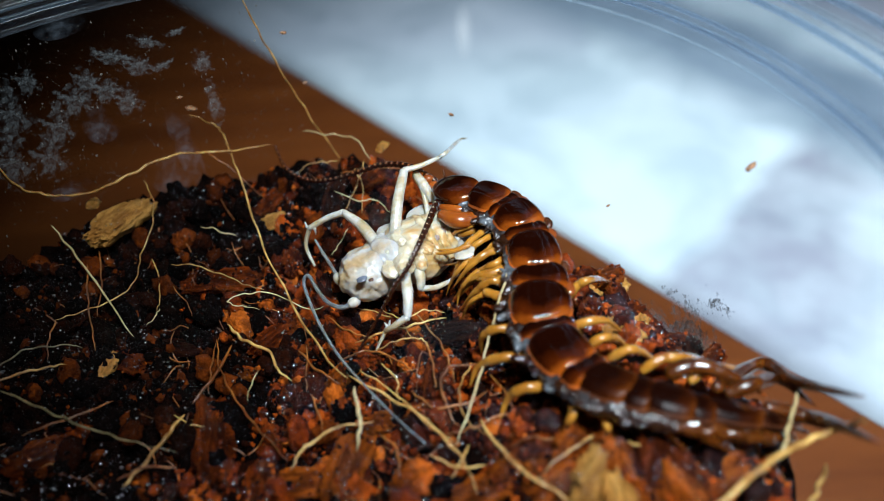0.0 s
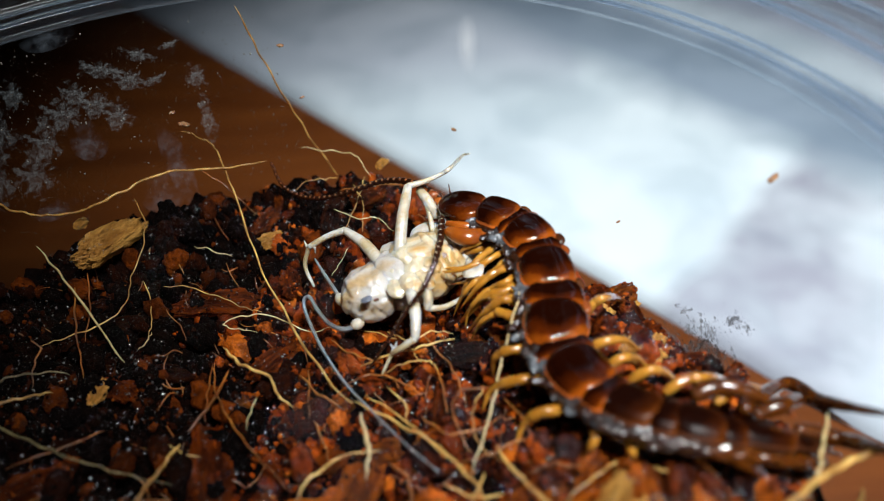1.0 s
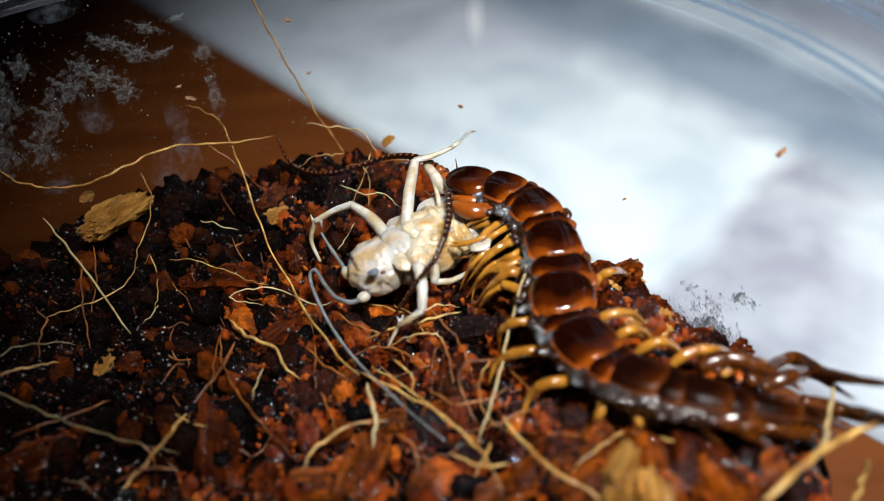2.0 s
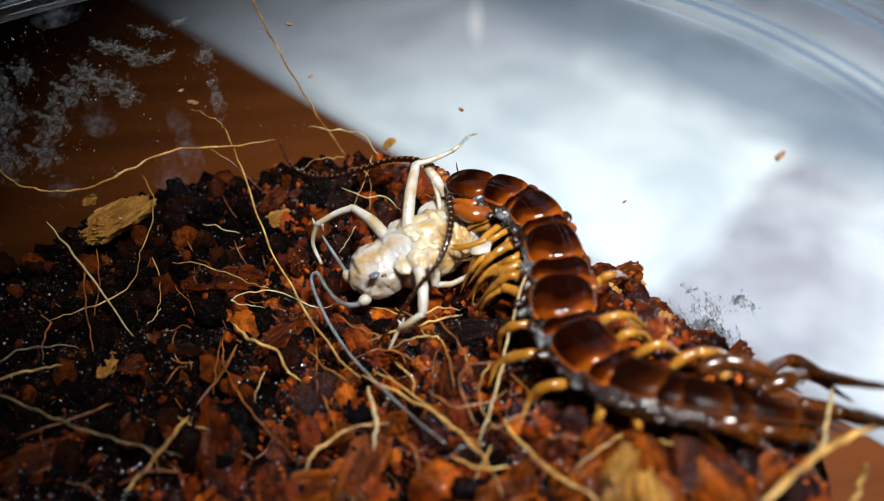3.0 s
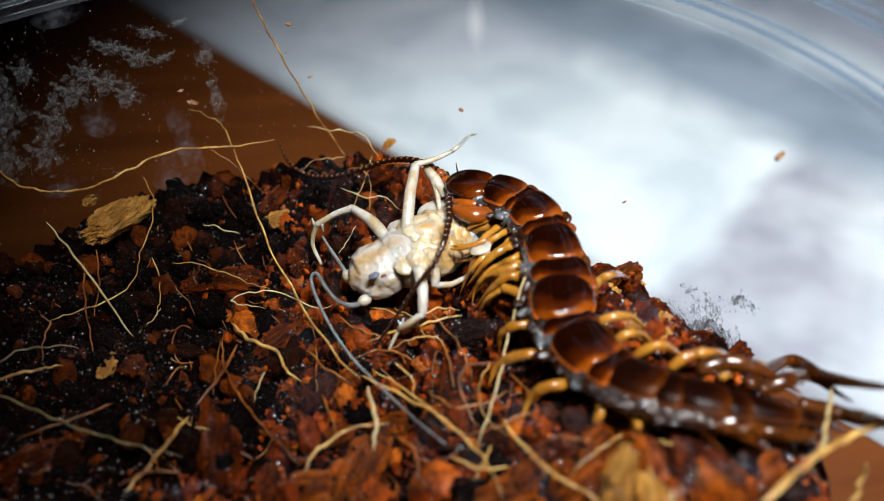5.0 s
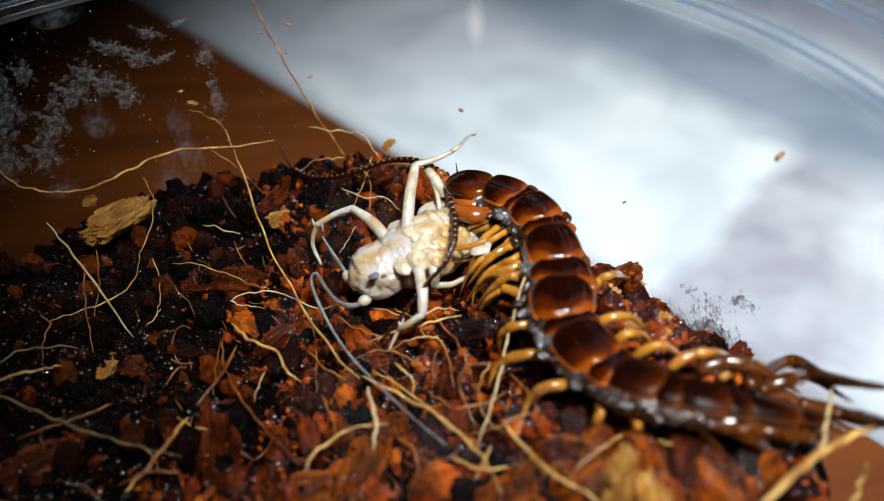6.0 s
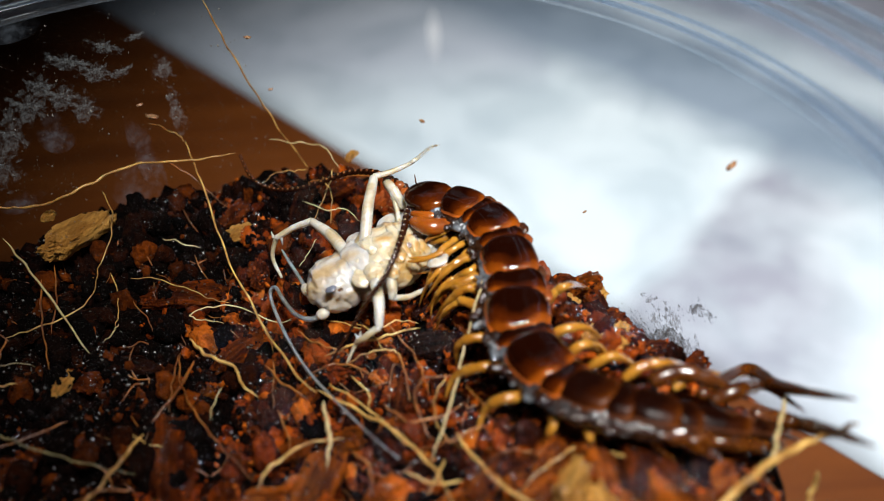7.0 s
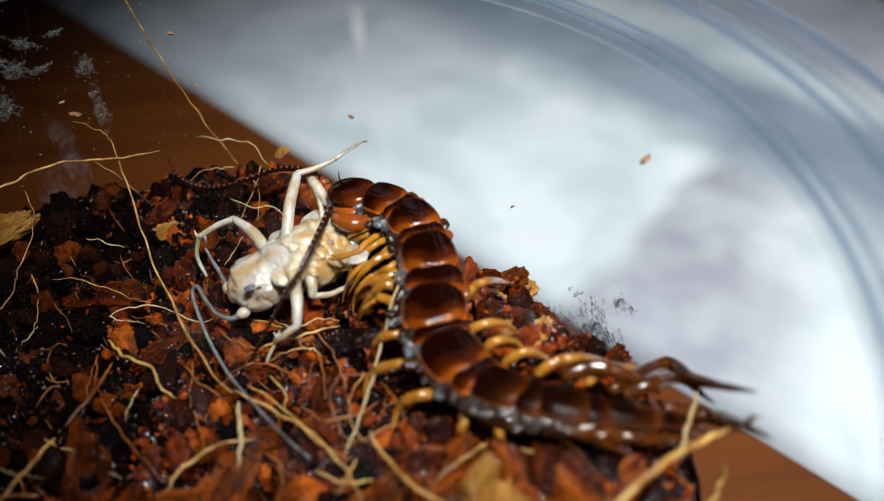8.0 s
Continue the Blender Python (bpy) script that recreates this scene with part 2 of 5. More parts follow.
SOIL = soil_material()
CRUMB_RED = crumb_material("red_brown_coir", 0.95, (0.0, (0.004, 0.0008, 0.0002)), (0.3, (0.035, 0.0055, 0.0007)), (0.55, (0.15, 0.021, 0.001)), (0.9, (0.30, 0.052, 0.0024)), (1.0, (0.45, 0.105, 0.008)))
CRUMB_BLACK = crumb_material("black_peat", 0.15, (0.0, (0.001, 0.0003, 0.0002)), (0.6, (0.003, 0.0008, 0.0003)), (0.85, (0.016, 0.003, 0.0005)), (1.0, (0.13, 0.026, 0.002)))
CHIP_RED = chip_material("red_brown_bark", (0.025, 0.0034, 0.0003), (0.33, 0.054, 0.0022))
CHIP_ORANGE = chip_material("orange_husk", (0.13, 0.02, 0.001), (0.66, 0.15, 0.0065))
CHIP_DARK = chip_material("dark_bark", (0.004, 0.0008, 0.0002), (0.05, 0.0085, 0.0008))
CHIP_TAN = chip_material("tan_husk", (0.66, 0.25, 0.035), (0.98, 0.53, 0.13), 0.3)
SPECK = root_material("pale_husk_speck", (0.20, 0.10, 0.045), (0.42, 0.25, 0.14))
ROOT_TAN = root_material("tan_root", (0.24, 0.12, 0.028), (0.56, 0.35, 0.10))
ROOT_PALE = root_material("pale_root", (0.32, 0.24, 0.11), (0.54, 0.43, 0.23))
ROOT_BROWN = root_material("brown_root", (0.10, 0.028, 0.003), (0.29, 0.10, 0.013))
ROOT_GREY = root_material("grey_root", (0.08, 0.06, 0.025), (0.18, 0.135, 0.06))
PLATE = chitin_material("dark_brown_chitin", (0.006, 0.001, 0.0003), (0.045, 0.0072, 0.0007), (0.32, 0.07, 0.004))
TAIL_PLATE = chitin_material("dull_brown_chitin", (0.005, 0.0009, 0.0003), (0.02, 0.0038, 0.0005), (0.09, 0.022, 0.0016), 0.36, gloss=0.06)
FANG = leg_material("orange_chitin", (0.12, 0.022, 0.0015), (0.30, 0.075, 0.006))
LEG = leg_material("amber_leg", (0.18, 0.064, 0.004), (0.46, 0.22, 0.026))
LEG_TIP = leg_material("orange_shin", (0.19, 0.07, 0.006), (0.42, 0.19, 0.022))
TAIL_LEG = leg_material("brown_leg", (0.022, 0.005, 0.0005), (0.085, 0.022, 0.002), 0.35)
SKIN = membrane_material()
PALE = cricket_material("cream_cuticle", (0.50, 0.445, 0.335), (0.40, 0.25, 0.09), 330)
PALE_HEAD = cricket_material("whitish_cuticle", (0.42, 0.405, 0.39), (0.37, 0.27, 0.15), 300)
PALE_SKIN = cricket_material("translucent_cuticle", (0.50, 0.49, 0.48), (0.38, 0.35, 0.30), 280)
PALE_LEG = cricket_material("white_cuticle", (0.46, 0.45, 0.42), (0.36, 0.30, 0.19), 400)
GUT = cricket_material("grey_violet_tissue", (0.30, 0.24, 0.23), (0.20, 0.12, 0.10), 400)
FEELER_MAT = cricket_material("grey_feeler", (0.15, 0.165, 0.18), (0.10, 0.10, 0.10), 300)
EYE_DARK = plain("dark_eye", (0.09, 0.10, 0.13), 0.2, 1500, 0.5)
BEAD = chitin_material("feeler_brown", (0.012, 0.003, 0.001), (0.02, 0.005, 0.0015), (0.04, 0.011, 0.003), 0.12, "Generated")
GLINT_PALE = leg_material("pale_joint_glint", (0.40, 0.32, 0.22), (0.62, 0.52, 0.40))
PLASTIC, WATER = plastic_material(gloss_share=0.05), water_material()
RIM = plastic_material("thick_plastic_rim", (0.93, 0.96, 0.98), 0.09, 0.2, 2.5, 0.004)
RIDGE = plastic_material("moulded_ridge", (0.70, 0.80, 0.90), 0.26, 0.25, 1.6, 0.006)
STAIN_GREY = stain_material("dried_grey_film", (0.36, 0.41, 0.43), 260, 0.33, 0.45, 0.24)
STAIN_SCUM = stain_material("grey_scum", (0.20, 0.205, 0.21), 260, 0.33, 0.42, 0.75)
STAIN_MIST = stain_material("misty_film", (0.40, 0.48, 0.58), 55, 0.22, 0.75, 0.22)
WALL_GLINT = wall_glint_material()
STAIN_DARK = stain_material("dark_dirt", (0.07, 0.065, 0.065), 300, 0.42, 0.48, 0.85)
DUST = plain("lime_dust", (0.15, 0.14, 0.12), 0.8, 900)
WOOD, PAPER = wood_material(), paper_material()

# ------------------------------------------------------------------ mesh helpers (all in millimetres)


def mesh_of(name, verts, faces, material, smooth=True, uv=None):
    me = bpy.data.meshes.new(name)
    me.from_pydata((np.asarray(verts, float) * MM).tolist(), [], [tuple(int(i) for i in f) for f in faces])
    me.materials.append(material)
    if smooth:
        me.polygons.foreach_set("use_smooth", np.ones(len(me.polygons), bool))
    if uv is not None:
        layer = me.uv_layers.new(name="UVMap")
        index = np.zeros(len(me.loops), np.int32)
        me.loops.foreach_get("vertex_index", index)
        layer.data.foreach_set("uv", np.asarray(uv, np.float32)[index].ravel())
    me.update()
    return me


def thing(name, at, label, category, group="", kind=""):
    """An empty at a thing's base."""
    ob = new(name)
    ob.empty_display_size = 0.002
    ob.location = Vector(at) * MM
    ob["base"] = [float(v) for v in at]
    return tagged(ob, label, category, group, kind)


def part(name, shape, material, parent=None, label="", at=None, smooth=True, uv=None):
    """Links a shape (verts, faces in place, in mm) as one mesh object; its origin is at, or its parent's."""
    verts, faces = shape
    base = Vector(parent["base"]) if parent else Vector((0, 0, 0))
    at = Vector(at) if at is not None else base
    ob = new(name, mesh_of(name, np.asarray(verts, float) - np.array(at), faces, material, smooth, uv))
    ob.location = (at - base) * MM
    ob["base"] = [float(v) for v in at]
    if parent:
        ob.parent = parent
    if label:
        ob["label"] = label
    return ob


def join(*shapes):
    verts, faces, n = [], [], 0
    for v, f in shapes:
        verts.append(np.asarray(v, float))
        faces.extend([tuple(i + n for i in g) for g in f])
        n += len(v)
    return np.concatenate(verts), faces


def spline(points, per=8):
    """A smooth line through a few points, and how far along each sample lies (0 to 1)."""
    p = np.array(points, float)
    if len(p) == 2:
        t = np.linspace(0, 1, per + 1)[:, None]
        return p[0] + (p[1] - p[0]) * t
    q = np.vstack([2 * p[0] - p[1], p, 2 * p[-1] - p[-2]])
    out = []
    for i in range(1, len(q) - 2):
        for t in np.linspace(0, 1, per, endpoint=False):
            a, b, c, d = q[i - 1], q[i], q[i + 1], q[i + 2]
            out.append(0.5 * (2 * b + (c - a) * t + (2 * a - 5 * b + 4 * c - d) * t ** 2 + (3 * b - a - 3 * c + d) * t ** 3))
    out.append(p[-1])
    return np.array(out)


def tube(points, radii, sides=7, per=6, squash=1.0, wobble=0.0, seed=0):
    """A tapering round rod along a smooth line; radii are spread evenly along it."""
    line = spline(points, per)
    n = len(line)
    step = np.linalg.norm(np.diff(line, axis=0), axis=1)
    along = np.concatenate([[0], np.cumsum(step)])
    along /= along[-1]
    r = np.interp(along, np.linspace(0, 1, len(radii)), radii)
    rng = np.random.RandomState(seed)
    if wobble:
        r = r * (1 + wobble * rng.randn(n))
    tang = np.gradient(line, axis=0)
    tang /= np.linalg.norm(tang, axis=1)[:, None]
    side = np.cross(tang[0], (0, 0, 1.0))
    if np.linalg.norm(side) < 1e-3:
        side = np.array((1.0, 0, 0))
    verts, faces = [], []
    for i in range(n):
        side = side - tang[i] * side.dot(tang[i])
        side /= np.linalg.norm(side)
        up = np.cross(side, tang[i])
        for k in range(sides):
            a = 2 * math.pi * k / sides
            verts.append(line[i] + r[i] * (side * math.cos(a) + up * math.sin(a) * squash))
    for i in range(n - 1):
        for k in range(sides):
            a, b = i * sides + k, i * sides + (k + 1) % sides
            faces.append((a, b, b + sides, a + sides))
    verts.append(line[0] - tang[0] * r[0] * 0.6)
    verts.append(line[-1] + tang[-1] * r[-1] * 0.6)
    for k in range(sides):
        faces.append((n * sides, (k + 1) % sides, k))
        faces.append((n * sides + 1, (n - 1) * sides + k, (n - 1) * sides + (k + 1) % sides))
    return np.array(verts), faces


def ball(centre, axes, rings=12, sides=18, lumps=0.0, freq=0.8, seed=0, power=1.0):
    """A rounded body: centre, and three half-axes as vectors; lumps roughen it."""
    axes = [np.array(a, float) for a in axes]
    verts, faces = [], []

    def bend(c):
        return math.copysign(abs(c) ** power, c)

    for i in range(rings + 1):
        u = math.pi * i / rings
        for k in range(sides if 0 < i < rings else 1):
            a = 2 * math.pi * k / sides
            d = (bend(math.cos(u)), bend(math.sin(u)) * bend(math.cos(a)), bend(math.sin(u)) * bend(math.sin(a)))
            s = 1.0
            if lumps:
                s += lumps * noise.noise(Vector(d) / freq + Vector((seed * 7.3, 0, 0)))
            verts.append(np.array(centre) + s * (axes[0] * d[0] + axes[1] * d[1] + axes[2] * d[2]))
    row = lambda i: [0] if i == 0 else ([1 + (rings - 1) * sides] if i == rings else [1 + (i - 1) * sides + k for k in range(sides)])
    for i in range(rings):
        a, b = row(i), row(i + 1)
        for k in range(sides):
            l = (k + 1) % sides
            if len(a) == 1:
                faces.append((a[0], b[k], b[l]))
            elif len(b) == 1:
                faces.append((a[k], b[0], a[l]))
            else:
                faces.append((a[k], b[k], b[l], a[l]))
    return np.array(verts), faces


def droplets(spots):
    """Many small round drops as one shape: rows of x, y, z and radius."""
    unit_verts, unit_faces = ball((0, 0, 0), ((1, 0, 0), (0, 1, 0), (0, 0, 0.85)), 5, 7)
    spots = np.array(spots, float)
    verts = (unit_verts[None] * spots[:, None, 3:] + spots[:, None, :3]).reshape(-1, 3)
    n = len(unit_verts)
    return verts, [tuple(i + k * n for i in f) for k in range(len(spots)) for f in unit_faces]


def lathe(profile, centre, sides=160):
    verts, faces, n = [], [], len(profile)
    for k in range(sides):
        a = 2 * math.pi * k / sides
        for r, z in profile:
            verts.append((centre[0] + r * math.cos(a), centre[1] + r * math.sin(a), z))
    for k in range(sides):
        l = (k + 1) % sides
        for i in range(n):
            j = (i + 1) % n
            faces.append((k * n + i, l * n + i, l * n + j, k * n + j))
    return np.array(verts), faces


def box(x0, y0, z0, x1, y1, z1):
    v = [(x, y, z) for z in (z0, z1) for y in (y0, y1) for x in (x0, x1)]
    return np.array(v, float), [(0, 2, 3, 1), (4, 5, 7, 6), (0, 1, 5, 4), (2, 6, 7, 3), (0, 4, 6, 2), (1, 3, 7, 5)]


# ------------------------------------------------------------------ the cup's plan
CX, CY, RIM_R, RIM_Z, TAPER = -18.5, 44.1, 49.8, 70.5, 0.1


def wall_r(z):
    return RIM_R + TAPER * (z - RIM_Z)


def soil_z(x, y):
    base = 43 + 0.15 * max(0.0, x + 20)
    k = min(1, max(0, (math.hypot(x - CX, y - CY) - 28) / 18))
    k = k * k * (3 - 2 * k)
    # on the right the heap falls away steeply before it reaches the wall
    out = max((x + 11) * 0.774 + (y - 91) * 0.633 - 0.6, (x - 24.5) * 0.9)
    fall = 0.65 * (out + math.sqrt(out * out + 1.5))
    return max(24.0, base + (46.5 - base) * k - fall)


def rough_z(x, y):
    p = Vector((x, y, 0))
    return soil_z(x, y) + 1.6 * noise.noise(p * 0.16) + 2.5 * noise.noise(p * 0.42) + 0.6 * noise.noise(p * 1.3) - 1.1


# ------------------------------------------------------------------ the room and the table
WALL_PAINT = plain("wall_paint", (0.42, 0.41, 0.40), 0.9)
FLOOR_WOOD = plain("floor_boards", (0.16, 0.09, 0.05), 0.5, 3.0, 0.35)
for name, shape, material in (
    ("floor", box(-1800, -1800, -740, 1800, 1800, -720), FLOOR_WOOD),
    ("ceiling", box(-1800, -1800, 1700, 1800, 1800, 1750), WALL_PAINT),
    ("wall_north", box(-1800, 1800, -720, 1800, 1850, 1700), WALL_PAINT),
    ("wall_south", box(-1800, -1850, -720, 1800, -1800, 1700), WALL_PAINT),
    ("wall_east", box(1800, -1800, -720, 1850, 1800, 1700), WALL_PAINT),
    ("wall_west", box(-1850, -1800, -720, -1800, 1800, 1700), WALL_PAINT),
):
    tagged(part(name, shape, material, smooth=False), "plain painted surface of the dim room", name.split("_")[0], kind="structure")

table = thing("table", (0, 150, -720), "brown wooden table with a smooth lacquered top", "table")
part("tabletop", box(-700, -400, -25, 600, 600, 0), WOOD, table, smooth=False)
for x, y in ((-660, -360), (560, -360), (-660, 560), (560, 560)):
    part("leg", box(x - 25, y - 25, -720, x + 25, y + 25, -25), WOOD, table, smooth=False)

# the sheet of tissue whose straight edge runs slantwise behind the cup
EDGE_A, EDGE_B = np.array((-60.0, 209.5)), np.array((60.0, 76.5))


def sheet_shape():
    along = (EDGE_B - EDGE_A) / np.linalg.norm(EDGE_B - EDGE_A)
    out = np.array((-along[1], along[0]))
    if out[0] < 0:
        out = -out
    verts, faces, n, m = [], [], 56, 50
    for side, drop in ((1, 0.0), (0, -0.12)):
        for i in range(n + 1):
            for k in range(m + 1):
                q = EDGE_A + along * (-170 + 500 * i / n) + out * (300 * k / m)
                z = 0.35 + 1.6 * min(1, k / 5) * (0.5 + 0.5 * noise.noise(Vector((q[0] * 0.022, q[1] * 0.022, 3)))) * (0.4 + abs(noise.noise(Vector((q[0] * 0.05, q[1] * 0.05, 8)))))
                verts.append((q[0], q[1], z + drop))
    w, size = m + 1, (n + 1) * (m + 1)
    for i in range(n):
        for k in range(m):
            a = i * w + k
            faces.append((a, a + 1, a + w + 1, a + w))
            faces.append((size + a, size + a + w, size + a + w + 1, size + a + 1))
    rim = [k for k in range(w)] + [i * w + m for i in range(1, n + 1)] + [n * w + k for k in range(m - 1, -1, -1)] + [i * w for i in range(n - 1, 0, -1)]
    for a, b in zip(rim, rim[1:] + rim[:1]):
        faces.append((a, b, size + b, size + a))
    return np.array(verts), faces


tissue = tagged(part("tissue_sheet", sheet_shape(), PAPER, at=(60, 200, 0)), "white and lavender printed tissue sheet with painted rim shade, lying on the table", "tissue")

def cloth_shape(cx, cy, wide, deep, tall):
    verts, faces, n = [], [], 24
    for i in range(n + 1):
        for k in range(n + 1):
            u, v = 2 * i / n - 1, 2 * k / n - 1
            edge = max(0.0, 1 - max(abs(u), abs(v)) ** 4)
            h = tall * edge * (0.65 + 0.5 * noise.noise(Vector((u * 2.5, v * 2.5, 5))))
            verts.append((cx + wide * u * (1 + 0.1 * noise.noise(Vector((u, v, 1)) * 3)), cy + deep * v * (1 + 0.1 * noise.noise(Vector((u, v, 9)) * 3)), 2.2 + max(0, h)))
    for i in range(n):
        for k in range(n):
            a = i * (n + 1) + k
            faces.append((a, a + n + 1, a + n + 2, a + 1))
    return np.array(verts), faces


RED_CLOTH = plain("dark_red_cloth", (0.16, 0.012, 0.014), 0.9, 300, 0.3)
tagged(part("cloth", cloth_shape(172, 250, 34, 34, 16), RED_CLOTH, at=(172, 250, 2)), "crumpled dark red cloth lying beyond the cup", "cloth")

# ------------------------------------------------------------------ the cup
cup = thing("plastic_cup", (CX, CY, 0.3), "clear round plastic cup with a stepped rim and dried stains", "cup")
inner = [(wall_r(z), z) for z in (70.5, 70.2, 69.4, 66, 62, 50, 36, 20, 6)]
profile = [(57.6, 75.6), (57.9, 74.6), (57.3, 74.0), (56.7, 74.7), (53.6, 74.6), (53.0, 74.0), (52.7, 72.3), (52.2, 71.6), (51.0, 71.3), (50.7, 70.6), (50.6, 69.6)]
profile += [(wall_r(z) + 0.7, z) for z in (69.3, 68.4, 62, 50, 36, 20, 5)] + [(wall_r(4) - 1.2, 0.5), (3.0, 0.5), (3.0, 1.2), (wall_r(4) - 1.6, 1.2)]
profile += inner[::-1] + [(50.0, 71.1), (50.3, 71.7), (50.8, 71.5), (51.2, 72.2), (51.8, 72.0), (52.2, 72.9), (52.5, 74.5), (53.3, 75.3), (54.0, 75.0), (54.9, 75.5), (55.8, 75.2), (56.8, 75.8)]
cut = 11
body = part("body", lathe(profile[cut - 1:cut + 20], (CX, CY)), PLASTIC, cup)
body.visible_shadow = False
rim = part("rim", lathe(profile[cut + 19:] + profile[:cut], (CX, CY)), RIM, cup, "thick ridged clear rim")
for r, z, w in ((50.35, 71.5, 0.28), (51.2, 72.1, 0.22), (52.9, 74.9, 0.32), (54.3, 75.3, 0.2), (57.3, 75.6, 0.4)):
    part("ridge", lathe([(r + w * math.cos(a), z + w * math.sin(a)) for a in np.linspace(0, 6.2832, 9)], (CX, CY)), RIDGE, cup, "pale moulded ridge of the rim")
part("base", lathe([(3.0, 0.5), (3.0, 1.2), (0.05, 1.2), (0.05, 0.5)], (CX, CY), 48), PLASTIC, cup)


def film(name, centre, wide, high, material, label, lean=0.0, inset=0.25):
    """A thin patch, of dried film or painted highlight, that lies on the cup's inner wall round a point."""
    a0 = math.atan2(centre[1] - CY, centre[0] - CX)
    verts, faces, uv, n = [], [], [], 14
    for i in range(n + 1):
        for k in range(n + 1):
            u, v = i / n - 0.5, k / n - 0.5
            s, h = u * wide * math.cos(lean) - v * high * math.sin(lean), u * wide * math.sin(lean) + v * high * math.cos(lean)
            z = centre[2] + h
            r = wall_r(z) - inset
            a = a0 - s / r
            verts.append((CX + r * math.cos(a), CY + r * math.sin(a), z))
            uv.append((i / n, k / n))
    for i in range(n):
        for k in range(n):
            a = i * (n + 1) + k
            faces.append((a, a + 1, a + n + 2, a + n + 1))
    ob = part(name, (np.array(verts), faces), material, cup, label, at=centre, uv=uv)
    return ob


for centre, wide, high, lean in (
    ((-49.2, 81.4, 55.7), 4.5, 7, 0.2),
    ((-47.5, 83.1, 58.8), 4.5, 6.5, -0.3),
    ((-45.4, 84.9, 61.2), 5.5, 5, -0.5),
    ((-42.3, 86.8, 61.2), 6, 3.6, -0.1),
    ((-40.6, 87.5, 59.2), 4, 4.2, 0.3),
    ((-50.9, 80.8, 62.1), 5, 9, 0),
    ((-52.2, 78.9, 57.0), 5, 9, 0.1),
    ((-48.9, 82.9, 65.0), 3, 4, 0),
    ((-41.0, 87.9, 64.8), 9, 2.2, -0.38),
    ((-38.6, 88.9, 62.9), 5, 2.6, -0.2),
    ((-36.1, 89.8, 62.2), 5, 1.2, 0.15),
    ((-37.2, 89.7, 65.5), 5, 1.8, -0.45),
    ((-31.5, 90.7, 56.5), 1.9, 8, 0.1),
    ((-31.7, 91.2, 61.8), 3, 3.4, 0.5),
    ((-33.8, 91.0, 65.8), 3.6, 1, 0.12),
    ((-43.8, 86.1, 63.0), 3, 4, 0.6),
):
    film("stain", centre, wide * 1.1, high * 1.1, STAIN_GREY, "grey dried water stain", lean)
film("mist", (-43.9, 85.4, 57.1), 4.32, 5.04, STAIN_MIST, "round dried water drop mark", 0)
film("mist", (-44.5, 86.5, 69.6), 6.6, 3.12, STAIN_MIST, "bluish mist film and painted reflection haze", 0.1)
film("mist", (-38.1, 87.4, 48.0), 6, 5.4, STAIN_MIST, "bluish mist film and painted reflection haze", 0.5)
film("mist", (-48.4, 81.4, 50.7), 5.4, 2.64, STAIN_MIST, "bluish mist film and painted reflection haze", 0)
# this tall strip paints in the hazy arc of a reflection on the wall
film("mist", (-35.9, 88.7, 51.2), 3, 12, STAIN_MIST, "bluish mist film and painted reflection haze", 0.1)
# pale patch painted to stand in for a bright highlight in the plastic
film("smear", (-0.0, 89.7, 64.4), 3.0, 7.5, WALL_GLINT, "faint painted highlight on the wall")
film("smudge", (23.3, 64.7, 40.3), 11.0, 9.0, STAIN_SCUM, "grey dried scum above the soil")
film("smudge", (23.5, 64.5, 41.2), 9.0, 8.0, STAIN_DARK, "dark dirt smear")
film("smudge", (25.1, 62.3, 46.7), 6.0, 4.5, STAIN_DARK, "dark dirt smear")
film("smudge", (20.7, 68.9, 37.6), 8.0, 5.0, STAIN_SCUM, "grey dried scum above the soil")

def dust():
    """Fine lime dust on the inner wall, past counting."""
    rng = np.random.RandomState(17)
    shapes = []
    for _ in range(1500):
        z, a = rng.uniform(47.5, 69), 1.62 + 1.2 * rng.rand() ** 0.8
        r, size = wall_r(z) - 0.12, rng.uniform(0.018, 0.055) * (1 + (rng.rand() < 0.08))
        shapes.append(ball((CX + r * math.cos(a), CY + r * math.sin(a), z), ((size, 0, 0), (0, size, 0), (0, 0, size * rng.uniform(0.6, 2.2))), 4, 6))
    return join(*shapes)


part("dust", dust(), DUST, cup, "pale dust on the clear wall")

# ------------------------------------------------------------------ the soil


def soil_shape():
    rings, sides = 150, 360
    verts, faces = [(CX, CY, rough_z(CX, CY))], []
    for i in range(1, rings + 1):
        for k in range(sides):
            a = 2 * math.pi * k / sides
            r = 46.9 * i / rings
            x, y = CX + r * math.cos(a), CY + r * math.sin(a)
            verts.append((x, y, rough_z(x, y)))
    for k in range(sides):
        verts.append((CX + 43.0 * math.cos(2 * math.pi * k / sides), CY + 43.0 * math.sin(2 * math.pi * k / sides), 1.4))
    verts.append((CX, CY, 1.4))
    for k in range(sides):
        l = (k + 1) % sides
        faces.append((0, 1 + k, 1 + l))
        for i in range(rings):
            a, b = 1 + i * sides, 1 + (i + 1) * sides
            faces.append((a + k, b + k, b + l, a + l))
        faces.append((len(verts) - 1, 1 + rings * sides + l, 1 + rings * sides + k))
    return np.array(verts), faces


tagged(part("soil", soil_shape(), SOIL, at=(CX, CY, 1.4)), "dark wet coconut-coir soil filling the cup", "soil", kind="stuff")


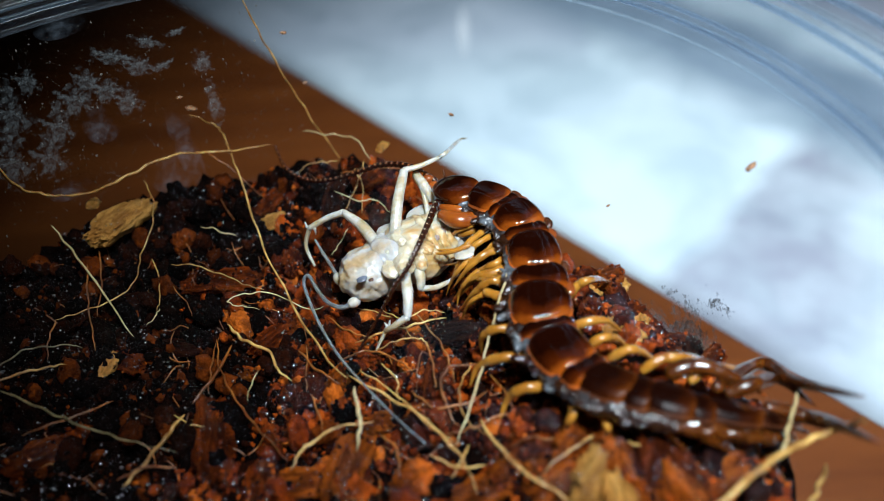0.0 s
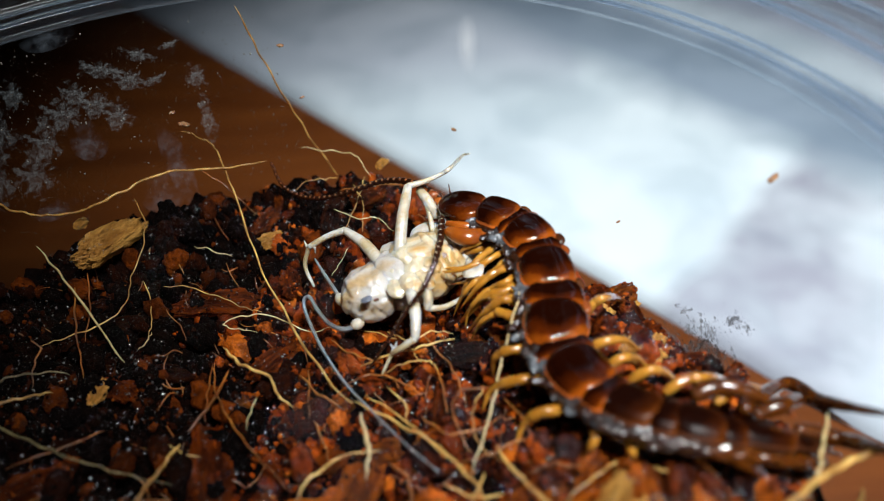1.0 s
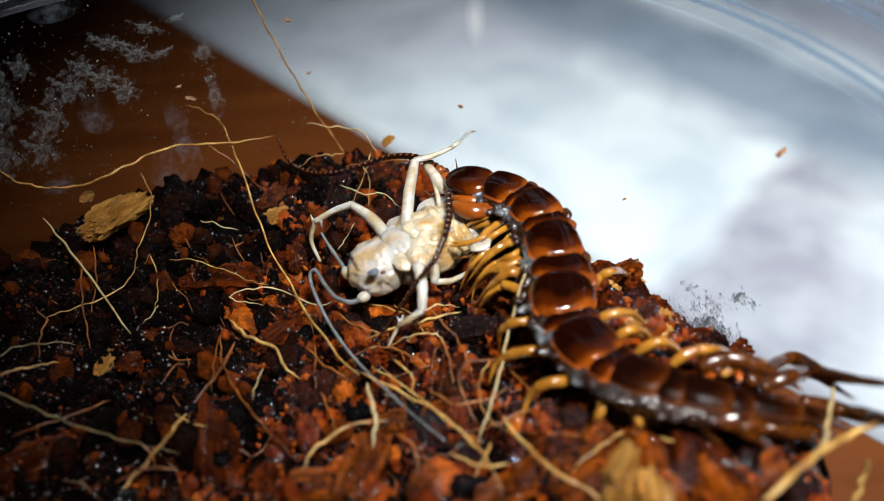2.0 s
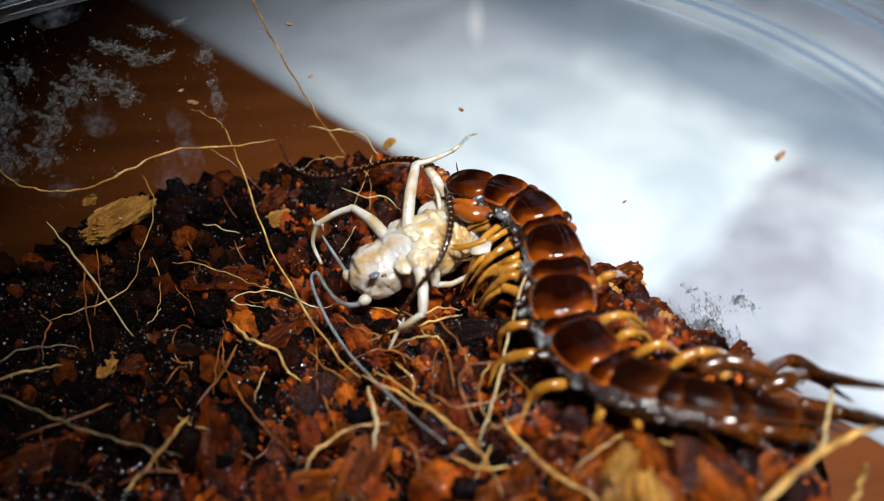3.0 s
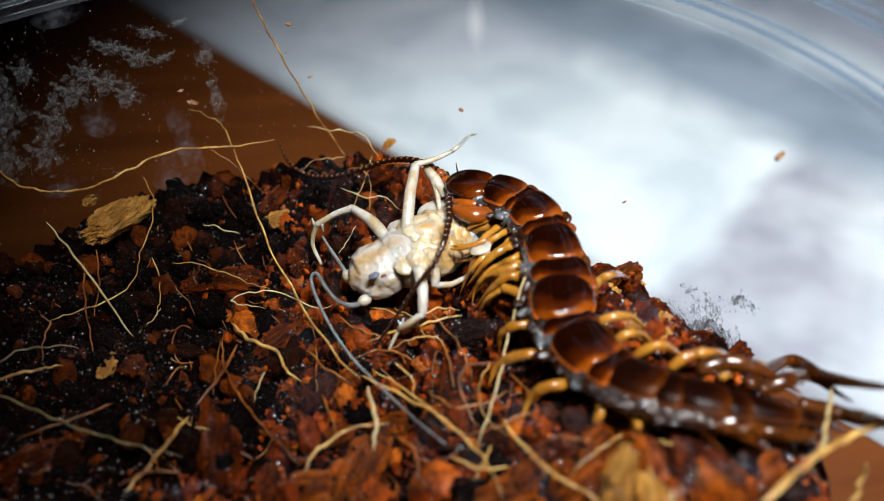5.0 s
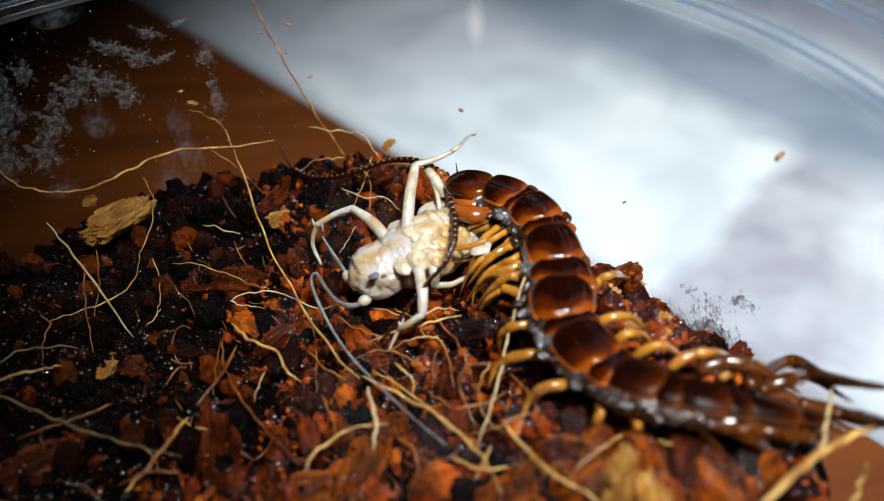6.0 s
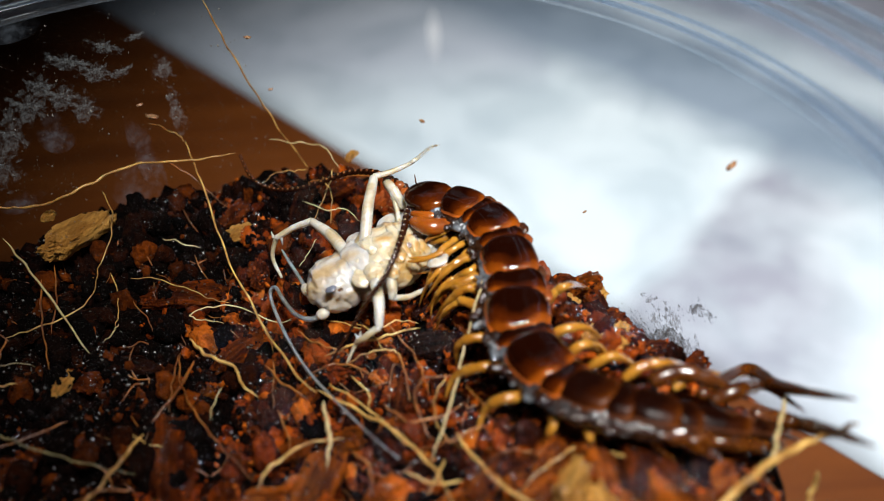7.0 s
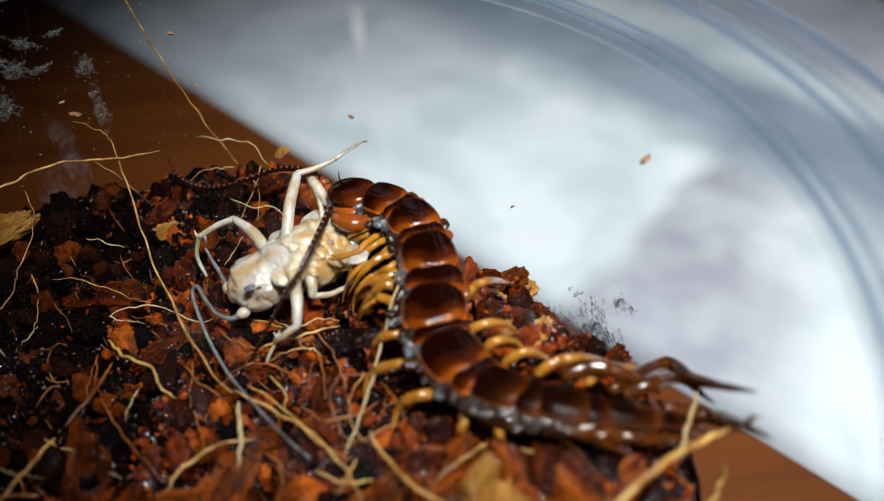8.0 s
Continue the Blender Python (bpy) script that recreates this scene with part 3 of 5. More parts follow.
def pebble(seed, long=1.0, sharp=0.35, level=2):
    """A broken crumb of unit size."""
    bm = bmesh.new()
    bmesh.ops.create_icosphere(bm, subdivisions=level, radius=0.5)
    shift = Vector((seed * 3.1, seed * 1.7, 0))
    for v in bm.verts:
        d = v.co.normalized()
        k = 1 + sharp * noise.noise(d * 1.6 + shift) + 0.7 * sharp * noise.noise(d * 3.3 + shift) + 0.5 * sharp * noise.noise(d * 7.1 + shift)
        v.co = Vector((d.x * long, d.y * (0.75 + 0.1 * (seed % 3)), d.z * 0.8)) * 0.5 * k
    bm.verts.ensure_lookup_table()
    verts = np.array([v.co[:] for v in bm.verts])
    faces = [tuple(v.index for v in f.verts) for f in bm.faces]
    bm.free()
    return verts, faces


def scatter(name, count, low, high, material, label, where, sink=0.1, level=1, seed=1, longs=(1.0, 1.6)):
    """Many small pieces as one mesh on the soil."""
    rng = np.random.RandomState(seed)
    forms = [pebble(i, rng.uniform(*longs), 0.36, level) for i in range(9)]
    verts, faces, n = [], [], 0
    for _ in range(count):
        spot = where(rng)
        if spot is None:
            continue
        x, y = spot
        v, f = forms[rng.randint(9)]
        size = low * (high / low) ** (rng.rand() ** 1.6)
        turn = np.array(Euler(rng.uniform(-3.1, 3.1, 3)).to_matrix())
        q = v @ turn.T * size + (x, y, rough_z(x, y) + size * sink)
        verts.append(q)
        faces.extend([tuple(i + n for i in g) for g in f])
        n += len(v)
    return tagged(part(name, (np.concatenate(verts), faces), material, at=(CX, CY, 45)), label, "soil", kind="stuff")


def on_soil(rng, limit=46.0):
    """A place on the soil, mostly where the camera passes."""
    for _ in range(20):
        x, y = rng.uniform(-64, 28), rng.uniform(14, 91)
        if math.hypot(x - CX, y - CY) < limit:
            return x, y
    return None


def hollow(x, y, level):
    """Whether a place lies low between the lumps, where the near-black base stays bare as painted shade."""
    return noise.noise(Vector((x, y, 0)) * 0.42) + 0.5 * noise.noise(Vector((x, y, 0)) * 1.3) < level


def red_side(rng, limit=46.0):
    """Red-brown coir lies on the right and in the middle."""
    for _ in range(30):
        x, y = on_soil(rng, limit)
        if hollow(x, y, -0.12):
            continue
        if x > -22 + 16 * noise.noise(Vector((x * 0.08, y * 0.08, 4))) + rng.normal() * 5:
            return x, y
    return None


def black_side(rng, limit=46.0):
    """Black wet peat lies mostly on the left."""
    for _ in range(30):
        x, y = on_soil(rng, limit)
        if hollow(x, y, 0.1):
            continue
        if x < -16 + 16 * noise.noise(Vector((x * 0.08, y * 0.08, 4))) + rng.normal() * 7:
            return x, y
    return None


scatter("coir_crumbs", 13000, 0.35, 1.6, CRUMB_RED, "fine wet red-brown coir crumbs", red_side, 0.2, 2, 3)
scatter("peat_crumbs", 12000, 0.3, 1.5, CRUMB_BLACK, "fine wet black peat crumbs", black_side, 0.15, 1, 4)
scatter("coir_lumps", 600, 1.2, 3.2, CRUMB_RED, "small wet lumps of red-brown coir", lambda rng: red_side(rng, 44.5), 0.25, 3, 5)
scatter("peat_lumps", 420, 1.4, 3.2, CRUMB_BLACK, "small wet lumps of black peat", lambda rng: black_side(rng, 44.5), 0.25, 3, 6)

# ------------------------------------------------------------------ the two animals


def unit(v):
    v = np.array(v, float)
    return v / np.linalg.norm(v)


centipede = thing("centipede", (7.4, 63.4, 46.9), "glossy dark brown centipede with amber legs feeding on the pale cricket", "centipede")
SPINE = spline([(-3.6, 75.4, 54.1), (-1.6, 73.5, 54.7), (2.1, 71.0, 55.2), (4.7, 67.8, 55.1), (5.9, 63.5, 54.6), (6.3, 59.4, 54.0), (6.2, 55.8, 53.4), (7.3, 51.8, 53.0), (9.2, 48.7, 53.3), (11.4, 46.6, 53.6), (15.4, 44.6, 53.8), (19.4, 44.0, 52.9), (23.3, 44.1, 51.5), (28.3, 46.3, 47.3)], 20)
SPINE_LEN = np.concatenate([[0], np.cumsum(np.linalg.norm(np.diff(SPINE, axis=0), axis=1))])


def spine_at(s):
    p = np.array([np.interp(s, SPINE_LEN, SPINE[:, i]) for i in range(3)])
    q = np.array([np.interp(s + 0.4, SPINE_LEN, SPINE[:, i]) for i in range(3)])
    o = np.array([np.interp(s - 0.4, SPINE_LEN, SPINE[:, i]) for i in range(3)])
    ahead = unit(q - o)
    # the tail is rolled away to fit how its plates look from the camera
    roll = np.interp(s, [0, 28, 34, 44, 60], [0.0, 0.0, 0.22, 0.36, 0.3])
    side = unit(np.cross(ahead, (0, 0, 1)))
    up = unit(np.cross(side, ahead))
    side, up = side * math.cos(roll) + up * math.sin(roll), up * math.cos(roll) - side * math.sin(roll)
    return p, ahead, side, up


def plate(s0, length, width, arch, sunk=0.0, thick=0.2):
    """A back plate: its front tucks under the one before it, its hind lip rolls down, its sides turn down to a raised margin; two fine furrows run along it."""
    n, m = 34, 40
    top, uv = [], []
    for i in range(n + 1):
        v = i / n
        p, ahead, side, up = spine_at(s0 + v * length)
        wide = (1 - 0.32 * abs(2 * v - 1) ** 4.5) * (0.96 + 0.05 * math.sin(3.0 * v)) * width / 2
        tuck = -0.55 * max(0.0, 1 - v / 0.16) ** 2 - 0.5 * max(0.0, (v - 0.88) / 0.12) ** 2.2
        for k in range(m + 1):
            u = 2 * k / m - 1
            a = abs(u)
            h = 0.32 - sunk - arch * (0.25 * a ** 2 + 0.75 * a ** 6) + tuck * (1 - 0.4 * a)
            h += 0.09 * math.exp(-((a - 0.93) / 0.05) ** 2) - 0.05 * math.exp(-((a - 0.34) / 0.035) ** 2)
            h += 0.05 * noise.noise(Vector((u * 2.0, v * 2.2, s0 * 3.1)))
            bow = (1 - u * u) * 0.13 * length * (v - 0.45)
            top.append((p + ahead * bow + side * u * wide + up * h, up))
            uv.append((k / m, v))
    verts = [q for q, _ in top] + [q - u * thick for q, u in top]
    w, size, faces = m + 1, (n + 1) * (m + 1), []
    for i in range(n):
        for k in range(m):
            a = i * w + k
            faces.append((a, a + w, a + w + 1, a + 1))
            faces.append((size + a, size + a + 1, size + a + w + 1, size + a + w))
    rim = [k for k in range(w)] + [i * w + m for i in range(1, n + 1)] + [n * w + k for k in range(m - 1, -1, -1)] + [i * w for i in range(n - 1, 0, -1)]
    for a, b in zip(rim, rim[1:] + rim[:1]):
        faces.append((b, a, size + a, size + b))
    return (np.array(verts), faces), uv + uv


# along the spine: start, end, width, arch, how deep it lies (the short plates lie lower)
PLATES = [(5.1, 8.9, 4.7, 1.2, 0.0), (8.5, 10.0, 4.6, 1.2, 0.25), (9.7, 13.4, 5.2, 1.3, 0.0), (13.0, 14.8, 5.0, 1.3, 0.25), (14.4, 18.9, 5.4, 1.35, 0.0),
          (18.5, 21.4, 5.8, 1.35, 0.22), (20.9, 25.3, 6.0, 1.4, 0.0), (25.0, 26.8, 5.6, 1.3, 0.35), (26.3, 31.4, 5.7, 1.4, 0.0), (30.9, 33.1, 5.2, 1.2, 0.15),
          (32.5, 36.6, 4.8, 1.3, 0.0), (36.1, 38.4, 4.5, 1.2, 0.14), (37.9, 41.7, 4.2, 1.2, 0.0), (41.2, 43.4, 3.8, 1.1, 0.12), (42.9, 47.6, 3.2, 1.0, 0.1), (47.2, 51.0, 2.8, 0.8, 0.2), (50.6, 53.8, 2.0, 0.6, 0.2)]


def fleshy(centre, axes, seed, soft=0.22, fine=0.09, crease=0.0):
    """A soft body part with fine lumps and, where asked, creases between its plates."""
    verts, faces = ball(centre, axes, *((60, 88) if crease else (30, 44)))
    c = np.array(centre, float)
    out = []
    for v in verts:
        d = v - c
        q = Vector(v) + Vector((seed * 9.1, 0, 0))
        k = soft * noise.noise(q * 0.75) + fine * noise.noise(q * 2.1) + 0.5 * fine * noise.noise(q * 4.5)
        if crease:
            k -= crease * math.exp(-(noise.noise(q * 0.42) / 0.10) ** 2) + 0.25 * crease * math.exp(-(noise.noise(q * 1.1 + Vector((4, 0, 0))) / 0.08) ** 2)
        out.append(v + unit(d) * k)
    return np.array(out), faces


def trunk(first, last, n):
    """The soft, wrinkled body under the plates; it bulges on the side of the prey."""
    verts, faces, m = [], [], 26
    for i in range(n + 1):
        s = first + (last - first) * i / n
        p, ahead, side, up = spine_at(s)
        r = np.interp(s, [2, 6, 12, 24, 34, 42, 48, 54], [1.6, 2.1, 2.5, 2.8, 2.5, 1.9, 1.3, 0.7])
        for k in range(m):
            a = 2 * math.pi * k / m
            q = p + side * (r * math.cos(a) + 0.45) + up * (0.52 * r * math.sin(a) - 1.75)
            w = Vector(q)
            bump = 0.34 * noise.noise(w * 0.9) + 0.24 * noise.noise(w * 2.1) + 0.10 * noise.noise(w * 4.6)
            verts.append(q + (side * math.cos(a) + up * math.sin(a)) * bump)
    for i in range(n):
        for k in range(m):
            l = (k + 1) % m
            faces.append((i * m + k, i * m + l, (i + 1) * m + l, (i + 1) * m + k))
    faces.append(tuple(range(m)))
    faces.append(tuple(n * m + m - 1 - k for k in range(m)))
    return np.array(verts), faces


part("trunk", trunk(2.0, 40.5, 160), SKIN, centipede, "brown and grey wrinkled wet skin")
part("tail_trunk", trunk(40.3, SPINE_LEN[-1] - 1.0, 60), TAIL_LEG, centipede, "brown wrinkled tail")


def head_shape():
    """A flat oval shield, with a rolled rim."""
    p, ahead, side, up = spine_at(2.6)
    verts, faces = ball((0, 0, 0), ((1, 0, 0), (0, 1, 0), (0, 0, 1)), 30, 44, power=0.86)
    out = []
    for x, y, z in verts:
        rim = math.hypot(x, y)
        z = z * (0.9 if z > 0 else 1.3) - (0.10 * math.exp(-((rim - 0.86) / 0.05) ** 2) if z > 0 else 0)
        out.append(p + ahead * x * 2.75 * (1 - 0.06 * y * y) + side * y * 2.35 * (1 + 0.06 * x) + up * (z - 0.75))
    return np.array(out), faces


HEAD_SHAPE = head_shape()
HP, HA, HS, HU = spine_at(2.0)
HEAD_UV = [(0.5 + float((v - HP).dot(HS)) / 5.2, 0.35 + 0.5 * abs(float((v - HP).dot(HA))) / 2.9) for v in HEAD_SHAPE[0]]
part("head_shield", HEAD_SHAPE, PLATE, centipede, "dark brown domed head", uv=HEAD_UV)
SPOTS = np.random.RandomState(8)
for s0, s1, width, arch, sunk in PLATES:
    shape, uv = plate(s0, s1 - s0, width, arch, sunk)
    part("back_plate", shape, PLATE if s0 < 32 else TAIL_PLATE, centipede, ("narrow dark plate tucked between two others" if sunk > 0.12 else "") if s0 < 42 else "brown narrow tail plate", uv=uv)
    p, ahead, side, up = spine_at(s1 - 0.2)
    if s0 < 20:
        # the outer flank shows as a small rounded lobe behind each plate
        part("side_lobe", fleshy(p - side * width * 0.49 - up * 1.0, (ahead * 0.75, side * 0.5, up * 0.34), int(s0), 0.12, 0.06), PLATE if sunk else TAIL_LEG, centipede, "rounded brown flank lobe")
    for k in range(3 if 4 < s0 < 37 else 0):
        # folds of wet skin between plate and legs
        q = p - ahead * (s1 - s0) * (0.1 + 0.36 * k) + side * (width * 0.5 + SPOTS.uniform(0.05, 0.55)) - up * SPOTS.uniform(1.1, 1.8)
        r = SPOTS.uniform(0.3, 0.62)
        lie = ahead * SPOTS.uniform(0.3, 1) + side * SPOTS.uniform(-1, 1)
        part("side_skin", fleshy(q, (unit(lie) * r * 1.9, unit(np.cross(lie, up)) * r * 0.8, up * r * 0.6), int(s0) + 9 * k, 0.4, 0.2), SKIN, centipede, "soft wet joint skin")

# the fang-legs beneath the head
for start, mid, tip, r, material in (
    ((0.4, 69.5, 53.0), (-1.6, 68.8, 53.4), (-3.3, 70.4, 53.0), 0.95, FANG), ((0.1, 70.8, 53.2), (-1.6, 70.5, 53.5), (-3.4, 71.5, 53.2), 0.5, FANG),
    ((1.1, 69.6, 51.7), (-0.5, 68.8, 51.9), (-2.1, 69.2, 51.0), 0.62, LEG),
):
    part("fang_leg", tube([start, mid, tip], [r * 0.85, r * 1.05, r, r * 0.7], 12, 8, squash=0.9), material, centipede, "glossy orange-brown fang leg")


def leg(points, thick, material=LEG, tip_material=LEG_TIP):
    """A smooth jointed leg: thick pale inner half, tapering darker outer half and a sharp claw."""
    line = spline(points, 12)
    half = int(len(line) * 0.52)
    inner = [thick * v for v in (0.75, 0.95, 1.03, 1.0, 0.86, 0.95, 0.98, 0.8)]
    outer = [thick * v for v in (0.8, 0.8, 0.68, 0.52, 0.48, 0.34, 0.2)]
    ob = part("leg", tube(line[:half + 1], inner, 12, 2), material, centipede, at=line[0])
    shin = part("shin", tube(line[half - 1:], outer, 11, 2), tip_material, ob, "orange-brown tapering shin", at=line[half])
    end, back = line[-1], line[-4]
    part("claw", tube([end, end + (end - back) * 0.9], [thick * 0.24, 0.03], 6, 4), PLATE, ob, "dark claw", at=end)


GRIP = np.random.RandomState(14)
# the legs that hold the prey, then those that stand, side by side
for thick, path in (
    (0.55, [(1.5, 70.7, 52.3), (0.1, 68.6, 52.6), (-1.2, 68.5, 52.0), (-2.3, 69.0, 51.2)]),
    (0.50, [(1.9, 69.1, 52.2), (0.2, 66.5, 52.6), (-1.5, 66.0, 52.0), (-3.6, 66.2, 51.4)]),
    (0.46, [(2.4, 68.0, 52.0), (0.7, 65.9, 52.4), (-1.0, 65.8, 51.4), (-2.5, 66.6, 50.0)]),
    (0.52, [(2.8, 67.1, 52.0), (0.9, 64.8, 52.4), (-0.6, 64.4, 51.6), (-2.4, 65.4, 49.8)]),
    (0.60, [(3.2, 65.6, 51.9), (1.4, 64.1, 52.4), (-0.2, 63.9, 51.2), (-2.0, 64.5, 48.6)]),
    (0.50, [(3.3, 64.6, 51.7), (1.7, 63.3, 52.2), (0.2, 63.3, 50.8), (-1.7, 63.9, 47.6)]),
    (0.66, [(3.5, 63.3, 51.6), (1.4, 62.4, 52.1), (-0.4, 62.7, 50.4), (-2.3, 63.7, 47.2)]),
    (0.50, [(3.3, 62.1, 51.5), (1.6, 61.4, 51.9), (0.1, 62.6, 50.4), (-1.5, 63.7, 47.4)]),
    (0.56, [(3.1, 60.9, 51.4), (1.5, 60.8, 51.8), (0.0, 61.4, 49.8), (-1.2, 62.4, 46.8)]),
    (0.66, [(3.0, 58.8, 51.2), (1.8, 59.4, 51.6), (0.5, 60.9, 50.4), (-1.1, 62.1, 46.9)]),
    (0.40, [(2.4, 59.8, 50.6), (1.0, 59.8, 50.8), (-0.4, 60.4, 49.4), (-1.6, 61.5, 46.4)]),
):
    leg([np.array(p) + (GRIP.uniform(-0.42, 0.42, 3) if 0 < k else 0) for k, p in enumerate(path)], thick * 0.78)
for path in (
    [(0.2, 65.7, 52.3), (-1.4, 64.7, 51.4), (-2.1, 64.8, 49.6), (-2.5, 65.3, 47.6)],
    [(-0.1, 64.6, 52.0), (-1.6, 63.7, 51.0), (-2.5, 64.1, 49.0), (-3.1, 64.5, 46.8)],
    [(0.4, 62.9, 51.6), (-0.9, 62.5, 50.4), (-1.7, 62.9, 48.4), (-2.0, 62.9, 46.6)],
    [(-0.4, 65.3, 52.9), (-2.2, 65.0, 52.4), (-3.6, 65.3, 51.9), (-4.0, 65.8, 51.6)],
):
    leg(path, 0.27, LEG_TIP, LEG_TIP)
for path in (
    [(4.0, 55.6, 50.1), (2.0, 55.4, 50.8), (0.5, 55.9, 49.2), (0.3, 56.3, 46.5)], [(4.5, 52.0, 50.2), (2.2, 51.8, 50.7), (0.0, 52.7, 48.5), (-0.9, 52.4, 46.2)], [(5.8, 48.5, 50.4), (3.8, 48.2, 50.5), (2.5, 48.5, 48.7), (1.7, 47.8, 46.6)],
):
    leg(path, 0.52)
for path in ([(7.9, 46.5, 50.5), (7.9, 45.0, 50.9), (7.2, 44.6, 49.2), (6.4, 44.2, 47.4)], [(10.0, 45.4, 50.9), (10.6, 43.9, 51.1), (10.7, 43.2, 50.0), (10.3, 43.0, 48.1)], [(14.5, 43.9, 51.0), (15.3, 42.7, 51.4), (16.4, 42.1, 50.3), (17.8, 41.8, 48.4)]):
    leg(path, 0.42, LEG_TIP, TAIL_LEG)
for path in (
    [(9.1, 59.4, 50.6), (10.1, 59.5, 52.2), (11.9, 60.8, 51.6), (17.4, 72.9, 39.1)], [(8.9, 55.0, 50.8), (10.3, 54.7, 52.0), (12.3, 55.4, 51.3), (14.0, 56.1, 49.0)], [(10.3, 52.6, 51.0), (11.4, 52.5, 52.1), (13.0, 53.4, 51.0), (14.3, 53.7, 49.1)],
    [(11.9, 50.8, 51.2), (13.5, 50.8, 52.3), (15.0, 51.4, 51.2), (16.7, 52.0, 49.0)], [(14.5, 49.1, 51.3), (16.2, 49.6, 52.2), (18.9, 50.5, 51.3), (25.6, 58.2, 40.9)], [(18.5, 47.9, 51.1), (20.2, 48.9, 51.4), (22.8, 50.3, 49.8), (27.3, 53.0, 44.7)],
):
    leg(path, 0.47)
# the long hind legs
for path in ([(20.3, 46.5, 51.8), (27.3, 53.8, 46.1), (28.2, 49.9, 48.5), (28.8, 45.9, 52.1), (29.2, 41.5, 56.5)], [(24.8, 45.9, 49.7), (28.5, 45.3, 48.8), (28.9, 41.1, 53.0), (28.8, 37.1, 56.8)], [(21.4, 46.5, 51.0), (24.0, 47.3, 51.2), (27.9, 50.7, 47.4), (28.6, 46.2, 49.9)]):
    leg(path, 0.72, TAIL_LEG, TAIL_LEG)
for path in ([(18.4, 44.4, 52.0), (20.0, 43.2, 51.9), (22.5, 43.2, 50.8), (27.3, 46.5, 46.1)], [(15.1, 43.9, 51.8), (16.9, 42.5, 52.3), (19.1, 41.7, 51.0), (21.6, 42.2, 48.4)], [(20.4, 44.3, 51.6), (22.3, 43.7, 51.6), (25.1, 44.2, 49.8), (28.4, 45.0, 47.2)], [(16.5, 48.0, 52.1), (18.9, 48.5, 52.4), (21.8, 48.0, 51.7), (24.9, 47.5, 49.6)]):
    leg(path, 0.8, TAIL_LEG, TAIL_LEG)

# the thick first joints of the feeler, and a bristle on the head
for at, r in (((-4.1, 75.4, 53.2), 0.62), ((-4.8, 76.3, 53.4), 0.66), ((-5.9, 77.3, 53.4), 0.6)):
    part("feeler_joint", ball(np.array(at), ((r, -0.2 * r, 0), (0.2 * r, r * 0.8, 0), (0, 0, r * 0.8)), 12, 16, 0.08, 0.8, 3), FANG, centipede, "orange-brown bead at the root of the feeler")
part("bristle", tube([(-2.9, 75.5, 54.2), (-3.0, 76.1, 54.9)], [0.09, 0.05], 6, 4), TAIL_LEG, centipede, "short dark bristle")

# the feeler that lies on the soil behind the prey
def feeler_shape(points, r0, r1, beads):
    line = spline(points, 14)
    n = len(line)
    pick = np.linspace(0, n - 1, beads * 4 + 1)
    pts = np.array([[np.interp(i, range(n), line[:, k]) for k in range(3)] for i in pick])
    radii = [(r0 + (r1 - r0) * i / len(pts)) * (1.0 if i % 4 else 0.55) for i in range(len(pts))]
    return tube(pts, radii, 8, 1), pts, radii


def joint_glints(pts, radii):
    """A small bead on top of every joint of a feeler, standing in for its glint."""
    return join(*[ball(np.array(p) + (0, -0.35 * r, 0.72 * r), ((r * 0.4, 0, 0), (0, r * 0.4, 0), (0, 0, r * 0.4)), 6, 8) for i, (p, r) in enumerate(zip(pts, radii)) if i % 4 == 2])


REAR = feeler_shape([(-3.9, 76.0, 53.2), (-7.3, 79.4, 53.1), (-10.7, 81.4, 52.0), (-14.1, 81.7, 50.7), (-17.5, 82.0, 49.7), (-20.3, 82.9, 49.4), (-22.7, 84.3, 50.2), (-24.3, 87.6, 51.3)], 0.46, 0.18, 34)
REAR_PART = part("feeler", REAR[0], BEAD, centipede, "dark brown beaded feeler")
part("joint_spot", joint_glints(REAR[1], REAR[2]), ROOT_BROWN, REAR_PART, "painted glints on the joints")

# the other feeler sways over the prey: rigid sections, each keyed
FEELER = [np.array(p) for p in [(-3.9, 73.1, 52.5), (-4.8, 68.0, 53.8), (-5.8, 64.0, 54.3), (-6.9, 61.6, 53.5), (-8.3, 60.6, 51.9), (-9.7, 59.7, 49.5), (-12.4, 58.0, 45.3)]]
SECTIONS = []
for i in range(6):
    a, b = FEELER[i], FEELER[i + 1]
    r0, r1 = 0.42 - 0.045 * i, 0.42 - 0.045 * (i + 1)
    length = np.linalg.norm(b - a)
    pts = [np.array((0, 0, length * k / 16)) for k in range(17)]
    radii = [(r0 + (r1 - r0) * k / 16) * (0.55 if k % 4 == 0 else 1.0) for k in range(17)]
    ob = part("feeler_section", tube(pts, radii, 8, 1), BEAD, centipede, "dark brown beaded feeler", at=(0, 0, 0))
    # pale beads stand in for the glint on each joint
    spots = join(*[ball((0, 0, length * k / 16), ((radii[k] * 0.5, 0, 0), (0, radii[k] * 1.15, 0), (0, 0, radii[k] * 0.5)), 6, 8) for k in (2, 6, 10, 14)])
    part("joint_spot", spots, GLINT_PALE, ob, "painted glints on the joints", at=(0, 0, 0))
    SECTIONS.append(ob)

cricket = thing("cricket", (-7.8, 72.9, 44.9), "freshly moulted cream-white cricket lying on its side, held by the centipede", "cricket")


